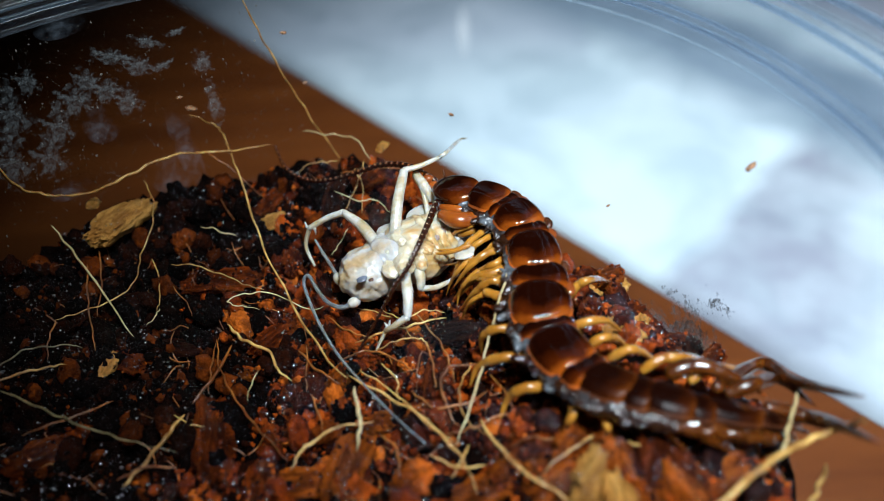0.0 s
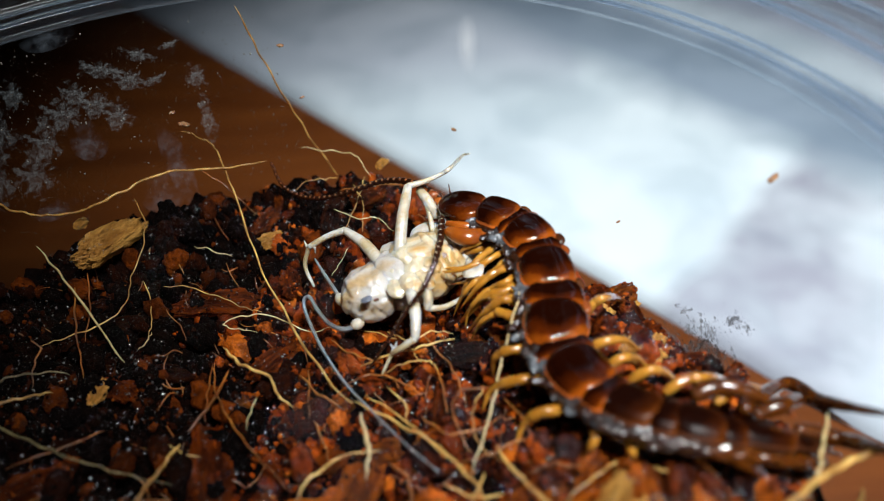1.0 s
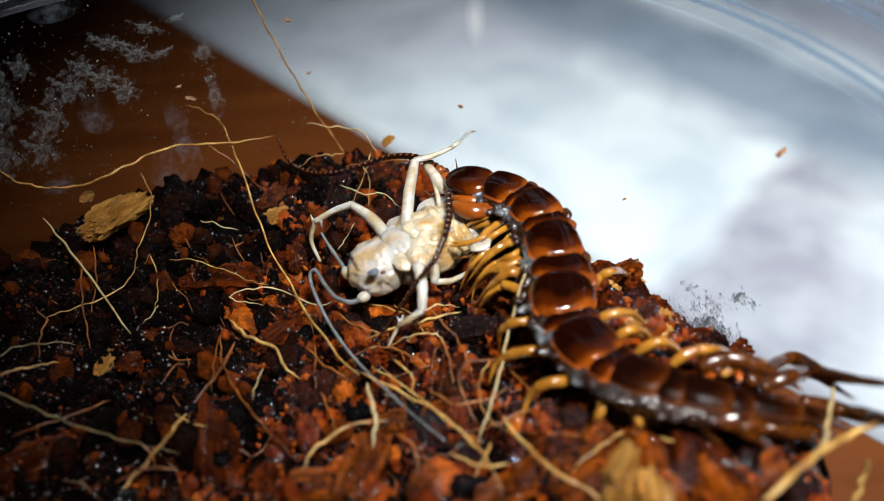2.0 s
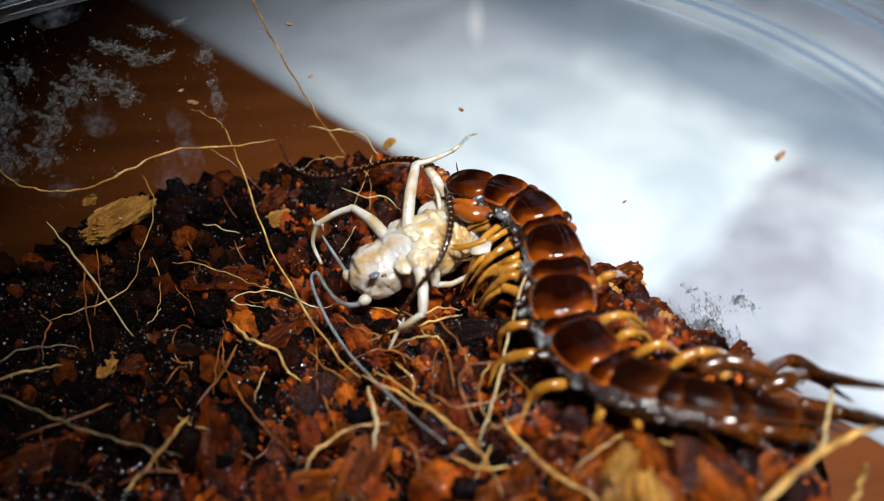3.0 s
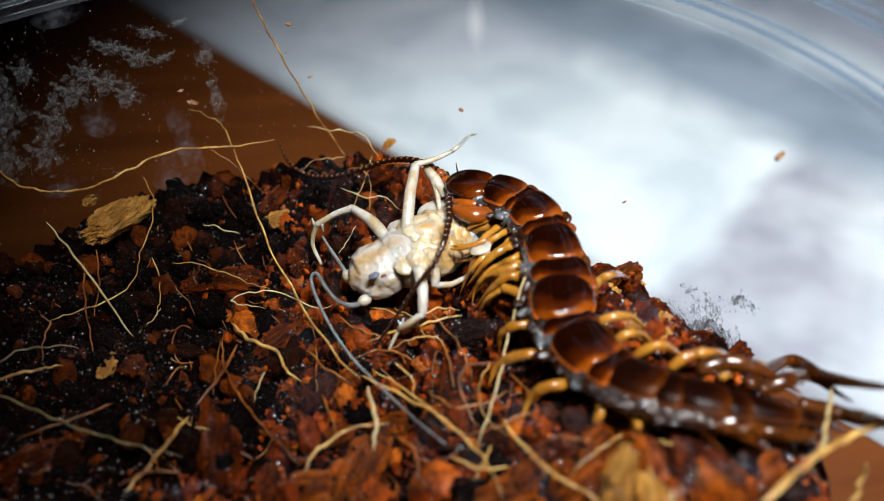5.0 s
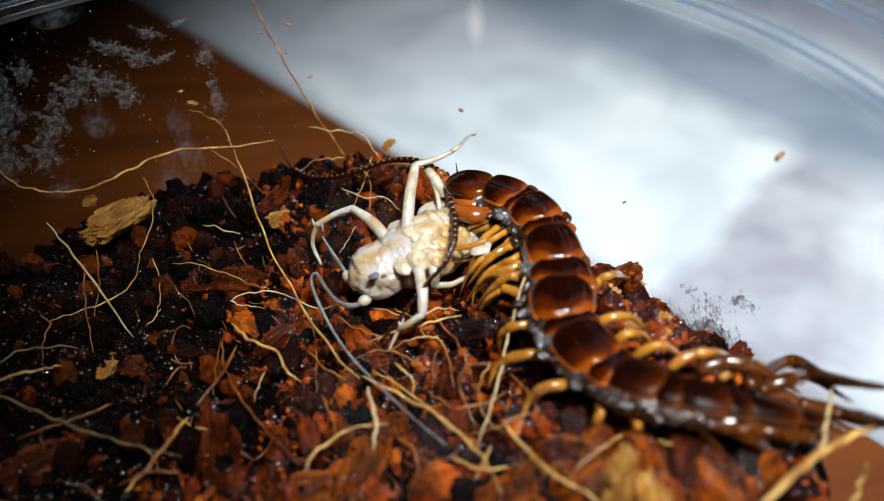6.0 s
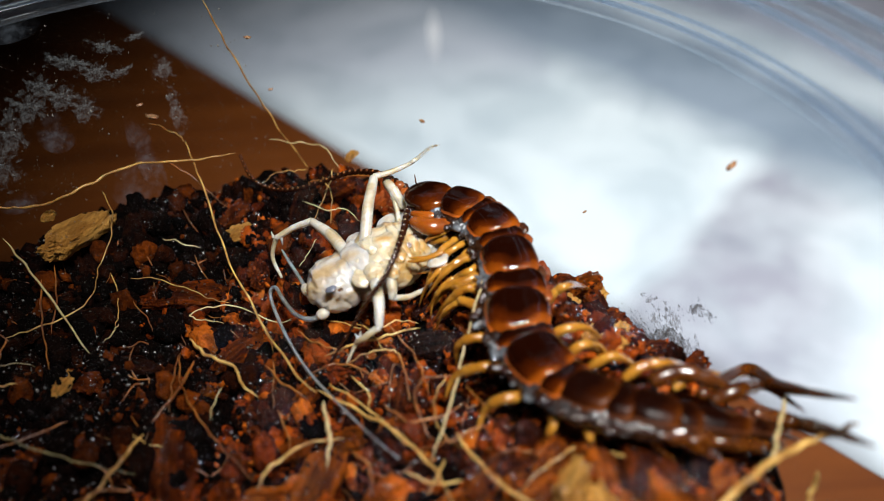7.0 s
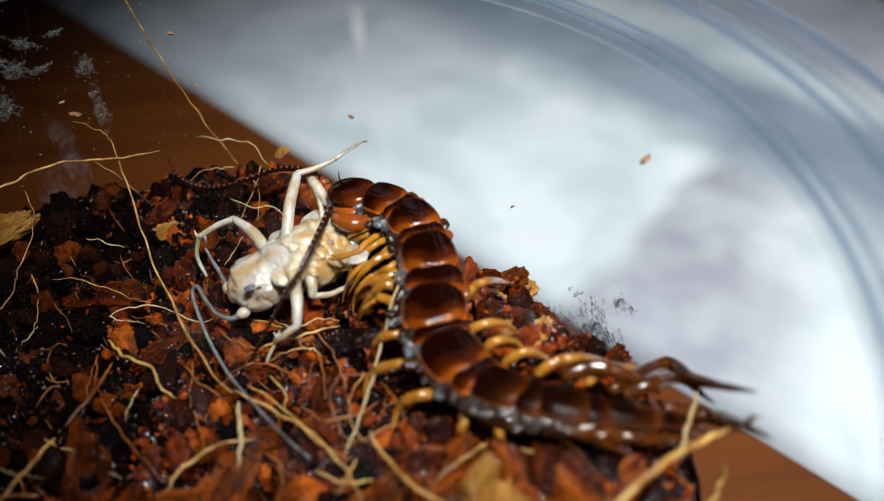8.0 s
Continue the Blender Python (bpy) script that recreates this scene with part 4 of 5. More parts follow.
HEAD_AT, TAIL_AT = np.array((-11.5, 66.3, 48.6)), np.array((-3.0, 70.6, 50.1))
AX = unit(TAIL_AT - HEAD_AT)
SIDE = unit(np.cross(AX, (0, 0, 1)))
TOP = np.cross(SIDE, AX)
part("head", fleshy(HEAD_AT, (AX * 3.2, SIDE * 3.2, TOP * 2.8), 2, 0.3, 0.12, crease=0.13), PALE_HEAD, cricket)
part("eye", ball(np.array((-11.6, 63.0, 50.9)), (AX * 0.6, SIDE * 0.42, TOP * 0.2), 12, 18, 0.25), EYE_DARK, cricket, "blurred blue-grey eye under the skin")
part("pronotum", fleshy(HEAD_AT + AX * 2.8 - SIDE * 0.2, (AX * 2.7, SIDE * 3.75, TOP * 2.9), 3, 0.3, 0.09, crease=0.12), PALE_HEAD, cricket)
part("thorax", fleshy(HEAD_AT + AX * 5.8, (AX * 4.6, SIDE * 4.1, TOP * 3.1), 5, 0.32, 0.09, crease=0.14), PALE, cricket)
for i in range(5):
    part("abdomen_ring", fleshy(HEAD_AT + AX * (7.4 + 0.85 * i), (AX * (1.6 - 0.06 * i), SIDE * (3.9 - 0.33 * i), TOP * (3.05 - 0.25 * i)), 8 + i, 0.3, 0.12, crease=0.1), PALE if i < 3 else PALE_SKIN, cricket)
for at, r in (((-9.4, 67.5, 51.1), 1.0), ((-7.9, 68.3, 51.8), 1.0), ((-7.2, 64.4, 51.3), 1.1), ((-5.9, 64.9, 51.3), 1.0), ((-8.8, 64.3, 50.8), 0.9), ((-5.3, 67.2, 51.5), 1.0)):
    part("coxa", fleshy(np.array(at), (AX * r, SIDE * r * 1.5, TOP * r * 0.7), 6, 0.25, 0.1, crease=0.08), PALE, cricket)
for at, r, k in (((-9.1, 70.5, 50.8), 1.3, 1), ((-5.7, 73.2, 50.8), 1.5, 2), ((-4.1, 68.6, 50.3), 1.3, 3), ((-3.1, 70.9, 50.7), 1.2, 4), ((-1.0, 65.0, 52.2), 0.9, 5)):
    part("wing_pad", fleshy(np.array(at), (AX * r * 1.3, SIDE * r, TOP * 0.3), 20 + k, 0.25, 0.12), PALE_SKIN, cricket, "translucent grey-white flap")
part("simple_eye", ball(np.array((-10.6, 62.5, 51.2)), (AX * 0.3, SIDE * 0.22, TOP * 0.14), 8, 10, 0.2), ROOT_BROWN, cricket, "small brown eye spot")
part("palp", ball(np.array((-14.8, 66.6, 47.7)), (AX * 0.6, SIDE * 0.9, TOP * 0.6), 8, 12), PALE_LEG, cricket)
part("palp", ball(np.array((-12.9, 63.2, 47.4)), (AX * 0.75, SIDE * 0.6, TOP * 0.6), 8, 12), PALE_LEG, cricket)


for at, r in (((-3.5, 68.9, 51.8), 0.75), ((-4.0, 67.8, 51.9), 0.5), ((-3.0, 68.2, 51.1), 0.7)):
    part("gut", fleshy(np.array(at), (AX * r, SIDE * r, TOP * r * 0.5), int(r * 9), 0.2, 0.1), GUT, cricket, "grey-violet wet tissue")


def jointed(members):
    """A leg in members, each a few points and its radii; the members are its sub-parts."""
    names = ("thigh", "shin", "foot")
    top = None
    for name, (points, radii) in zip(names, members):
        shape = tube(points, [0.82 * r for r in radii], 12, 8, wobble=0.03, seed=len(radii))
        if top is None:
            top = part("leg", shape, PALE_LEG, cricket, at=points[0])
        else:
            part(name, shape, PALE_LEG, top, at=points[0])


jointed([([(-10.2, 68.0, 50.9), (-12.2, 71.1, 51.3), (-14.4, 73.6, 51.3)], [0.75, 0.85, 0.7, 0.5]), ([(-14.4, 73.6, 51.3), (-16.4, 73.9, 50.4), (-18.6, 73.7, 49.2)], [0.5, 0.42, 0.4]), ([(-18.6, 73.9, 49.2), (-19.4, 73.5, 46.7), (-18.6, 72.3, 44.6)], [0.36, 0.3, 0.2])])
jointed([([(-8.4, 69.1, 51.7), (-8.0, 72.1, 53.8), (-7.4, 76.2, 54.7)], [0.8, 0.75, 0.62]), ([(-7.4, 76.4, 54.7), (-5.4, 76.8, 55.0), (-3.5, 78.1, 55.0)], [0.45, 0.36, 0.28]), ([(-3.5, 78.1, 55.0), (-2.6, 79.0, 55.1), (-1.2, 88.1, 50.5), (-0.3, 87.7, 51.0)], [0.3, 0.26, 0.3, 0.1])])
jointed([([(-4.4, 74.3, 52.0), (-5.3, 75.2, 53.4), (-6.2, 77.1, 53.5)], [0.6, 0.75, 0.62]), ([(-5.5, 75.0, 53.4), (-5.1, 73.8, 51.9), (-4.9, 71.8, 51.3)], [0.4, 0.35, 0.3])])
jointed([([(-7.2, 63.4, 51.2), (-6.8, 60.4, 50.9), (-6.9, 58.7, 49.5)], [0.7, 0.72, 0.5]), ([(-6.9, 58.7, 49.5), (-8.3, 58.5, 48.5), (-9.3, 58.8, 47.5)], [0.45, 0.4, 0.3]), ([(-9.1, 59.2, 47.6), (-9.8, 58.6, 46.5), (-10.5, 57.8, 45.4)], [0.28, 0.22, 0.12])])
jointed([([(-6.0, 64.6, 51.1), (-5.6, 63.2, 50.5), (-5.7, 62.6, 49.5)], [0.8, 0.7, 0.45]), ([(-5.6, 62.7, 49.5), (-4.1, 63.4, 48.9), (-2.8, 64.6, 48.5)], [0.42, 0.36, 0.3]), ([(-2.8, 64.6, 48.5), (-2.0, 65.3, 48.6), (-1.4, 65.5, 48.7)], [0.25, 0.2, 0.1])])
for path in ([(-9.1, 59.2, 47.6), (-9.4, 59.4, 48.1)], [(-9.0, 59.3, 47.6), (-8.8, 59.4, 48.4)], [(-18.9, 73.8, 49.2), (-19.1, 74.1, 49.8)], [(-18.0, 73.6, 49.3), (-18.0, 73.5, 48.3)]):
    part("spur", tube(path, [0.2, 0.05], 6, 4), PALE_LEG, cricket)
for path in ([(-3.9, 69.1, 49.3), (-3.1, 68.6, 48.5), (-2.4, 68.8, 48.0)], [(-3.5, 69.7, 49.8), (-2.4, 69.2, 49.2), (-1.8, 69.4, 48.7)]):
    part("cercus", tube(path, [0.4, 0.25, 0.06], 7, 5), PALE_LEG, cricket)
part("feeler", tube([(-12.8, 63.1, 47.4), (-14.3, 63.1, 46.8), (-16.0, 64.4, 46.4), (-17.3, 66.1, 46.8), (-18.3, 67.8, 47.2), (-19.0, 67.9, 46.5), (-18.6, 66.4, 45.6), (-16.7, 62.0, 45.3), (-14.0, 56.8, 45.9), (-10.6, 51.6, 47.0), (-7.4, 47.2, 47.8), (-5.0, 44.4, 48.2)], [0.3, 0.22, 0.2, 0.18, 0.15, 0.13, 0.1, 0.07], 8, 8), FEELER_MAT, cricket, "grey translucent feeler")
part("feeler", tube([(-15.0, 67.0, 47.7), (-16.1, 69.3, 47.6), (-17.1, 71.1, 47.8), (-18.0, 72.7, 48.3)], [0.24, 0.22, 0.2, 0.12], 8, 6), FEELER_MAT, cricket, "grey translucent feeler")

# ------------------------------------------------------------------ roots and straws


def root(points, radii, material, label, name="root_fibre", kink=0.12):
    rng = np.random.RandomState(int(abs(points[0][0] * 37 + points[0][1] * 11)) % 9999)
    line = spline(points, 4)
    line[1:-1] += rng.uniform(-kink, kink, (len(line) - 2, 3))
    thick = np.interp(np.linspace(0, 1, 15), np.linspace(0, 1, len(radii)), radii) * 0.46
    thick[[0, -1]] *= 0.35
    thick[[1, -2]] *= 0.85
    shape = tube(line, list(thick), 8, 4, wobble=0.09, seed=rng.randint(999))
    ob = tagged(part(name, shape, material, at=points[0]), label, "root", "roots on the soil")
    return ob


TAN, WHITE, BROWN = "dry tan root fibre lying over the soil", "pale straw-like root fibre lying over the soil", "brown root fibre half buried in the soil"
root([(-53.4, 77.0, 58.3), (-52.2, 77.6, 54.1), (-50.8, 78.7, 52.1), (-48.5, 78.9, 51.5), (-45.4, 79.3, 51.4), (-41.1, 81.0, 52.3), (-36.7, 84.7, 52.4), (-32.2, 85.3, 52.3), (-27.6, 85.9, 52.2), (-24.5, 86.6, 52.2)], [0.32, 0.3, 0.34, 0.28, 0.2], ROOT_TAN, "long dry tan root leaning on the cup wall")
root([(-31.0, 89.4, 52.5), (-28.8, 84.2, 51.4), (-26.5, 78.6, 48.8), (-24.0, 72.5, 47.0), (-20.0, 64.7, 46.5), (-15.8, 57.0, 46.6), (-12.9, 53.5, 46.6)], [0.2, 0.24, 0.24, 0.26, 0.24], ROOT_TAN, TAN)
root([(-34.6, 89.0, 55.5), (-33.2, 89.4, 54.6), (-31.8, 89.7, 53.2), (-31.0, 89.4, 52.5)], [0.07, 0.1, 0.14], ROOT_TAN, "thin curled root tip against the cup wall")
root([(-32.2, 85.3, 52.3), (-30.3, 84.7, 51.1), (-27.9, 83.8, 48.7), (-26.1, 83.5, 46.6)], [0.22, 0.2, 0.14], ROOT_BROWN, BROWN)
root([(-25.9, 92.7, 69.0), (-24.2, 92.4, 63.3), (-22.3, 92.0, 58.3), (-20.0, 91.5, 52.6), (-17.0, 90.5, 47.0)], [0.2, 0.22, 0.2], ROOT_TAN, "long tan root leaning up the cup wall")
root([(-21.1, 90.4, 51.4), (-17.9, 89.5, 51.4), (-14.7, 88.6, 51.4), (-13.3, 86.6, 51.2), (-12.2, 85.3, 50.1)], [0.12, 0.16, 0.16, 0.12], ROOT_PALE, WHITE)
root([(-48.7, 74.9, 50.3), (-45.1, 71.2, 48.4), (-41.3, 66.9, 46.5), (-36.7, 61.3, 45.4)], [0.26, 0.28, 0.24, 0.16], ROOT_PALE, WHITE)
root([(-39.9, 82.8, 50.4), (-38.0, 79.4, 49.7), (-37.8, 75.8, 48.3), (-38.5, 72.5, 47.1), (-38.4, 69.3, 46.4), (-40.3, 66.7, 45.9), (-43.6, 65.3, 45.6), (-46.0, 63.9, 45.8)], [0.12, 0.15, 0.15, 0.18, 0.16], ROOT_TAN, TAN)
root([(-44.2, 71.0, 47.4), (-43.3, 67.2, 46.3), (-42.1, 63.8, 45.4), (-40.8, 60.0, 44.4)], [0.24, 0.2, 0.1], ROOT_BROWN, BROWN)
root([(-46.0, 63.9, 45.8), (-46.2, 61.8, 45.2), (-45.9, 59.5, 44.3)], [0.2, 0.18, 0.1], ROOT_BROWN, BROWN)
root([(-37.5, 72.9, 46.2), (-36.2, 70.5, 45.4), (-35.6, 67.2, 45.0), (-35.7, 65.6, 44.4)], [0.14, 0.15, 0.1], ROOT_TAN, TAN)
root([(-35.0, 71.9, 46.1), (-32.3, 71.9, 45.8), (-29.0, 70.6, 45.4), (-26.3, 69.1, 45.2), (-23.9, 68.6, 44.6)], [0.12, 0.14, 0.1], ROOT_TAN, TAN)
root([(-23.9, 65.3, 44.8), (-26.4, 65.8, 45.0), (-27.5, 66.3, 45.4), (-25.8, 67.0, 45.6), (-22.2, 66.9, 45.4), (-18.4, 64.6, 45.2), (-16.0, 65.1, 45.2)], [0.12, 0.15, 0.17, 0.14, 0.1], ROOT_PALE, WHITE)
root([(-26.8, 62.5, 45.6), (-24.7, 60.1, 45.8), (-21.6, 58.3, 45.5), (-20.4, 56.2, 45.2), (-18.9, 55.1, 44.5)], [0.28, 0.36, 0.34, 0.3, 0.16], ROOT_TAN, TAN)
root([(-27.5, 60.9, 45.2), (-26.6, 56.9, 45.2), (-24.1, 52.5, 45.1), (-20.9, 48.6, 45.0), (-17.9, 45.3, 44.9)], [0.16, 0.2, 0.2, 0.14], ROOT_BROWN, BROWN)
root([(-26.1, 60.3, 44.6), (-26.9, 56.0, 45.0), (-28.6, 52.7, 44.6)], [0.3, 0.36, 0.3], ROOT_BROWN, BROWN)
root([(-28.9, 51.0, 45.0), (-30.0, 48.0, 45.4), (-31.1, 45.4, 45.4), (-32.7, 43.1, 45.0)], [0.3, 0.4, 0.36, 0.3], ROOT_TAN, TAN)
root([(-48.4, 54.0, 46.3), (-44.0, 52.0, 46.0), (-40.3, 50.3, 46.0), (-36.2, 48.6, 45.8), (-32.3, 47.4, 45.6), (-28.6, 46.6, 45.0)], [0.24, 0.26, 0.24, 0.2, 0.14], ROOT_GREY, "grey-olive root fibre lying over the soil")
root([(-49.0, 55.2, 46.1), (-46.8, 56.5, 45.8), (-44.4, 57.3, 45.6), (-43.1, 58.1, 45.0)], [0.26, 0.28, 0.24, 0.14], ROOT_TAN, TAN)
root([(-49.8, 57.1, 45.9), (-48.0, 59.7, 45.7), (-44.5, 60.7, 45.2), (-42.5, 60.9, 44.4)], [0.18, 0.2, 0.12], ROOT_GREY, BROWN)
root([(-12.0, 51.9, 47.2), (-11.3, 48.6, 48.3), (-10.9, 46.7, 48.3), (-11.3, 45.0, 46.7)], [0.34, 0.38, 0.36, 0.3], ROOT_PALE, "short whitish straw standing in the soil")
root([(-12.9, 54.0, 46.4), (-9.6, 51.3, 47.1), (-6.0, 47.9, 47.9), (-3.1, 44.8, 48.1), (-1.4, 42.1, 47.7), (-0.6, 39.7, 47.3)], [0.22, 0.26, 0.28, 0.26, 0.2], ROOT_TAN, TAN)
root([(-11.9, 55.0, 46.0), (-8.6, 51.8, 46.7), (-5.0, 47.4, 47.4), (-2.2, 44.4, 47.6)], [0.16, 0.18, 0.18, 0.12], ROOT_TAN, TAN)
root([(3.1, 60.3, 53.4), (2.2, 57.5, 52.0), (0.9, 54.6, 49.5), (-0.4, 49.6, 48.7), (-2.3, 44.6, 47.2)], [0.2, 0.26, 0.26, 0.24, 0.16], ROOT_PALE, WHITE)
root([(0.0, 46.6, 48.4), (1.7, 42.8, 49.0), (3.9, 39.9, 49.3), (6.6, 37.9, 49.3), (8.5, 36.0, 49.2)], [0.3, 0.34, 0.34, 0.26], ROOT_TAN, TAN)
root([(-0.1, 54.0, 47.5), (-2.8, 53.2, 47.9), (-3.7, 51.4, 48.0), (-3.2, 49.0, 47.7), (-2.3, 47.2, 47.0)], [0.24, 0.28, 0.28, 0.2], ROOT_BROWN, BROWN)
root([(-12.7, 59.0, 45.6), (-9.9, 59.4, 46.5), (-6.5, 59.7, 47.2), (-3.1, 60.3, 47.5)], [0.16, 0.24, 0.24, 0.14], ROOT_TAN, TAN)
root([(-10.4, 57.6, 46.0), (-7.6, 58.2, 46.8), (-5.7, 57.9, 46.9), (-4.9, 57.5, 46.2)], [0.12, 0.16, 0.1], ROOT_TAN, TAN)
root([(-6.5, 61.9, 46.8), (-4.3, 58.1, 47.3), (-2.8, 54.3, 47.3), (-2.1, 51.3, 46.8)], [0.16, 0.2, 0.18, 0.1], ROOT_BROWN, BROWN)
root([(-13.6, 64.7, 45.3), (-8.8, 61.8, 46.2), (-6.5, 58.4, 46.4)], [0.1, 0.12, 0.08], ROOT_TAN, TAN)
root([(29.0, 39.1, 56.5), (28.8, 41.5, 52.3), (25.9, 40.5, 52.1), (21.2, 37.0, 53.9), (17.3, 34.3, 53.4)], [0.5, 0.55, 0.55, 0.5], ROOT_TAN, "thick curved tan straw near the cup wall")
root([(28.4, 48.1, 49.1), (26.6, 44.6, 49.8), (25.2, 42.0, 50.3), (24.0, 39.9, 50.2)], [0.3, 0.42, 0.4, 0.2], ROOT_PALE, "short pale straw standing beside the centipede tail")
root([(28.4, 40.5, 48.9), (28.2, 39.9, 47.4), (25.5, 36.4, 49.0)], [0.4, 0.45, 0.4], ROOT_TAN, TAN)
root([(-17.3, 43.6, 46.0), (-16.1, 45.6, 46.5), (-13.4, 47.2, 47.0), (-9.9, 47.9, 46.9)], [0.26, 0.3, 0.28, 0.2], ROOT_TAN, TAN)
root([(-13.0, 85.5, 50.0), (-13.7, 83.4, 48.7), (-14.9, 80.2, 47.3), (-15.6, 79.5, 46.7)], [0.12, 0.14, 0.1], ROOT_TAN, TAN)
root([(-14.4, 84.9, 49.3), (-13.3, 82.4, 48.5), (-13.3, 78.9, 46.8)], [0.1, 0.12, 0.1], ROOT_TAN, TAN)
root([(-16.8, 82.3, 47.8), (-13.6, 79.8, 48.0), (-11.6, 79.7, 48.2), (-9.5, 78.2, 47.2)], [0.1, 0.14, 0.1], ROOT_PALE, WHITE)
root([(-21.3, 84.6, 49.1), (-20.3, 85.3, 49.8), (-17.8, 85.6, 49.9), (-16.2, 86.2, 49.5)], [0.1, 0.13, 0.1], ROOT_TAN, TAN)
root([(-8.1, 81.5, 51.2), (-10.8, 82.7, 50.7), (-13.6, 83.4, 50.1), (-16.0, 83.9, 49.2)], [0.2, 0.2, 0.14], ROOT_BROWN, BROWN)
root([(-32.6, 77.7, 46.9), (-30.8, 77.2, 46.8), (-28.3, 76.8, 45.9)], [0.1, 0.15, 0.08], ROOT_PALE, WHITE)
root([(-14.7, 76.4, 46.6), (-15.6, 74.6, 46.0), (-16.6, 73.2, 45.3)], [0.08, 0.1, 0.06], ROOT_PALE, WHITE)
root([(-22.6, 56.4, 44.8), (-23.1, 54.1, 44.8), (-23.1, 52.8, 44.4)], [0.1, 0.14, 0.08], ROOT_PALE, WHITE)
root([(-17.9, 59.3, 45.1), (-17.4, 55.8, 45.0), (-17.4, 53.5, 44.4)], [0.14, 0.16, 0.1], ROOT_BROWN, BROWN)
root([(-18.8, 59.1, 44.7), (-15.8, 55.2, 45.6), (-13.8, 53.9, 45.3)], [0.2, 0.26, 0.14], ROOT_BROWN, BROWN)

for path, r, material in (
    ([(-15.9, 63.3, 45.2), (-13.3, 60.3, 46.0), (-10.4, 58.8, 46.2)], 0.2, ROOT_BROWN), ([(-14.3, 56.7, 45.4), (-11.5, 57.3, 46.2), (-8.7, 56.2, 46.5), (-6.5, 54.3, 46.4)], 0.22, ROOT_BROWN),
    ([(-9.8, 55.8, 46.1), (-8.1, 53.0, 46.8), (-7.8, 50.0, 46.4)], 0.2, ROOT_TAN), ([(-6.5, 51.7, 46.6), (-4.5, 48.9, 47.5), (-1.5, 48.9, 47.7), (0.7, 50.6, 47.4)], 0.24, ROOT_BROWN),
    ([(-5.4, 57.9, 46.8), (-4.4, 54.4, 47.3), (-4.2, 51.3, 46.9)], 0.22, ROOT_BROWN), ([(-3.6, 46.2, 47.0), (-1.1, 46.1, 47.8), (1.8, 47.1, 48.2), (4.6, 47.5, 48.0)], 0.2, ROOT_BROWN),
    ([(-0.7, 54.1, 47.5), (-1.9, 50.6, 47.7), (-1.4, 47.6, 47.3), (0.3, 45.8, 47.2)], 0.2, ROOT_TAN), ([(1.0, 52.4, 47.7), (2.5, 49.1, 48.3), (3.3, 46.5, 48.0)], 0.18, ROOT_BROWN),
    ([(-9.5, 47.1, 46.1), (-7.7, 44.8, 46.8), (-7.3, 42.1, 46.5)], 0.24, ROOT_BROWN), ([(-4.6, 44.0, 46.9), (-2.3, 42.1, 47.8), (0.3, 42.3, 47.6)], 0.22, ROOT_TAN),
    ([(-2.8, 41.5, 47.1), (-1.7, 43.0, 47.7), (-1.2, 44.8, 47.2)], 0.22, ROOT_TAN), ([(13.0, 43.6, 49.7), (13.8, 42.5, 50.4), (14.7, 41.8, 49.8)], 0.24, ROOT_TAN), ([(12.2, 42.8, 49.7), (13.3, 42.0, 50.4), (14.8, 42.6, 49.8)], 0.2, ROOT_TAN),
    ([(4.4, 40.4, 48.2), (6.3, 41.4, 49.3), (8.9, 43.3, 49.3), (10.9, 44.3, 48.9)], 0.3, ROOT_TAN), ([(-16.7, 52.9, 45.1), (-15.3, 49.7, 45.7), (-14.6, 47.3, 45.4)], 0.2, ROOT_BROWN),
    ([(-44.4, 49.1, 45.0), (-41.9, 49.9, 45.4), (-38.9, 51.7, 45.0), (-36.9, 53.5, 44.4)], 0.22, ROOT_BROWN), ([(-33.5, 43.8, 45.0), (-31.2, 44.8, 45.4), (-28.4, 45.0, 45.0)], 0.26, ROOT_BROWN), ([(-27.2, 53.8, 44.6), (-27.6, 57.8, 45.0), (-27.9, 61.3, 44.6)], 0.18, ROOT_BROWN),
    ([(-43.7, 73.6, 47.2), (-42.3, 69.0, 46.2), (-41.9, 64.9, 45.1)], 0.2, ROOT_BROWN), ([(-34.5, 69.5, 44.9), (-32.3, 66.6, 45.0), (-31.5, 65.0, 44.4)], 0.14, ROOT_BROWN), ([(-36.1, 63.6, 44.8), (-35.4, 64.6, 45.0), (-35.5, 66.5, 44.4)], 0.14, ROOT_PALE),
    ([(-31.0, 51.8, 44.8), (-28.4, 49.9, 45.0), (-26.5, 50.0, 44.4)], 0.14, ROOT_TAN), ([(-21.2, 67.7, 44.6), (-19.2, 63.6, 45.1), (-18.1, 60.7, 44.6)], 0.16, ROOT_BROWN), ([(-10.0, 63.1, 46.2), (-7.6, 60.9, 47.0), (-5.3, 61.8, 47.2), (-3.3, 61.6, 46.9)], 0.16, ROOT_TAN),
    ([(17.9, 43.2, 50.2), (19.4, 42.2, 50.4), (21.7, 43.2, 49.4)], 0.24, ROOT_BROWN), ([(2.5, 43.9, 48.1), (4.1, 44.0, 49.0), (6.3, 44.1, 48.7)], 0.2, ROOT_BROWN),
):
    root(path, [r * 0.8, r, r * 0.7], material, TAN if material is ROOT_TAN else (WHITE if material is ROOT_PALE else BROWN))

# hair-thin fibres, past counting


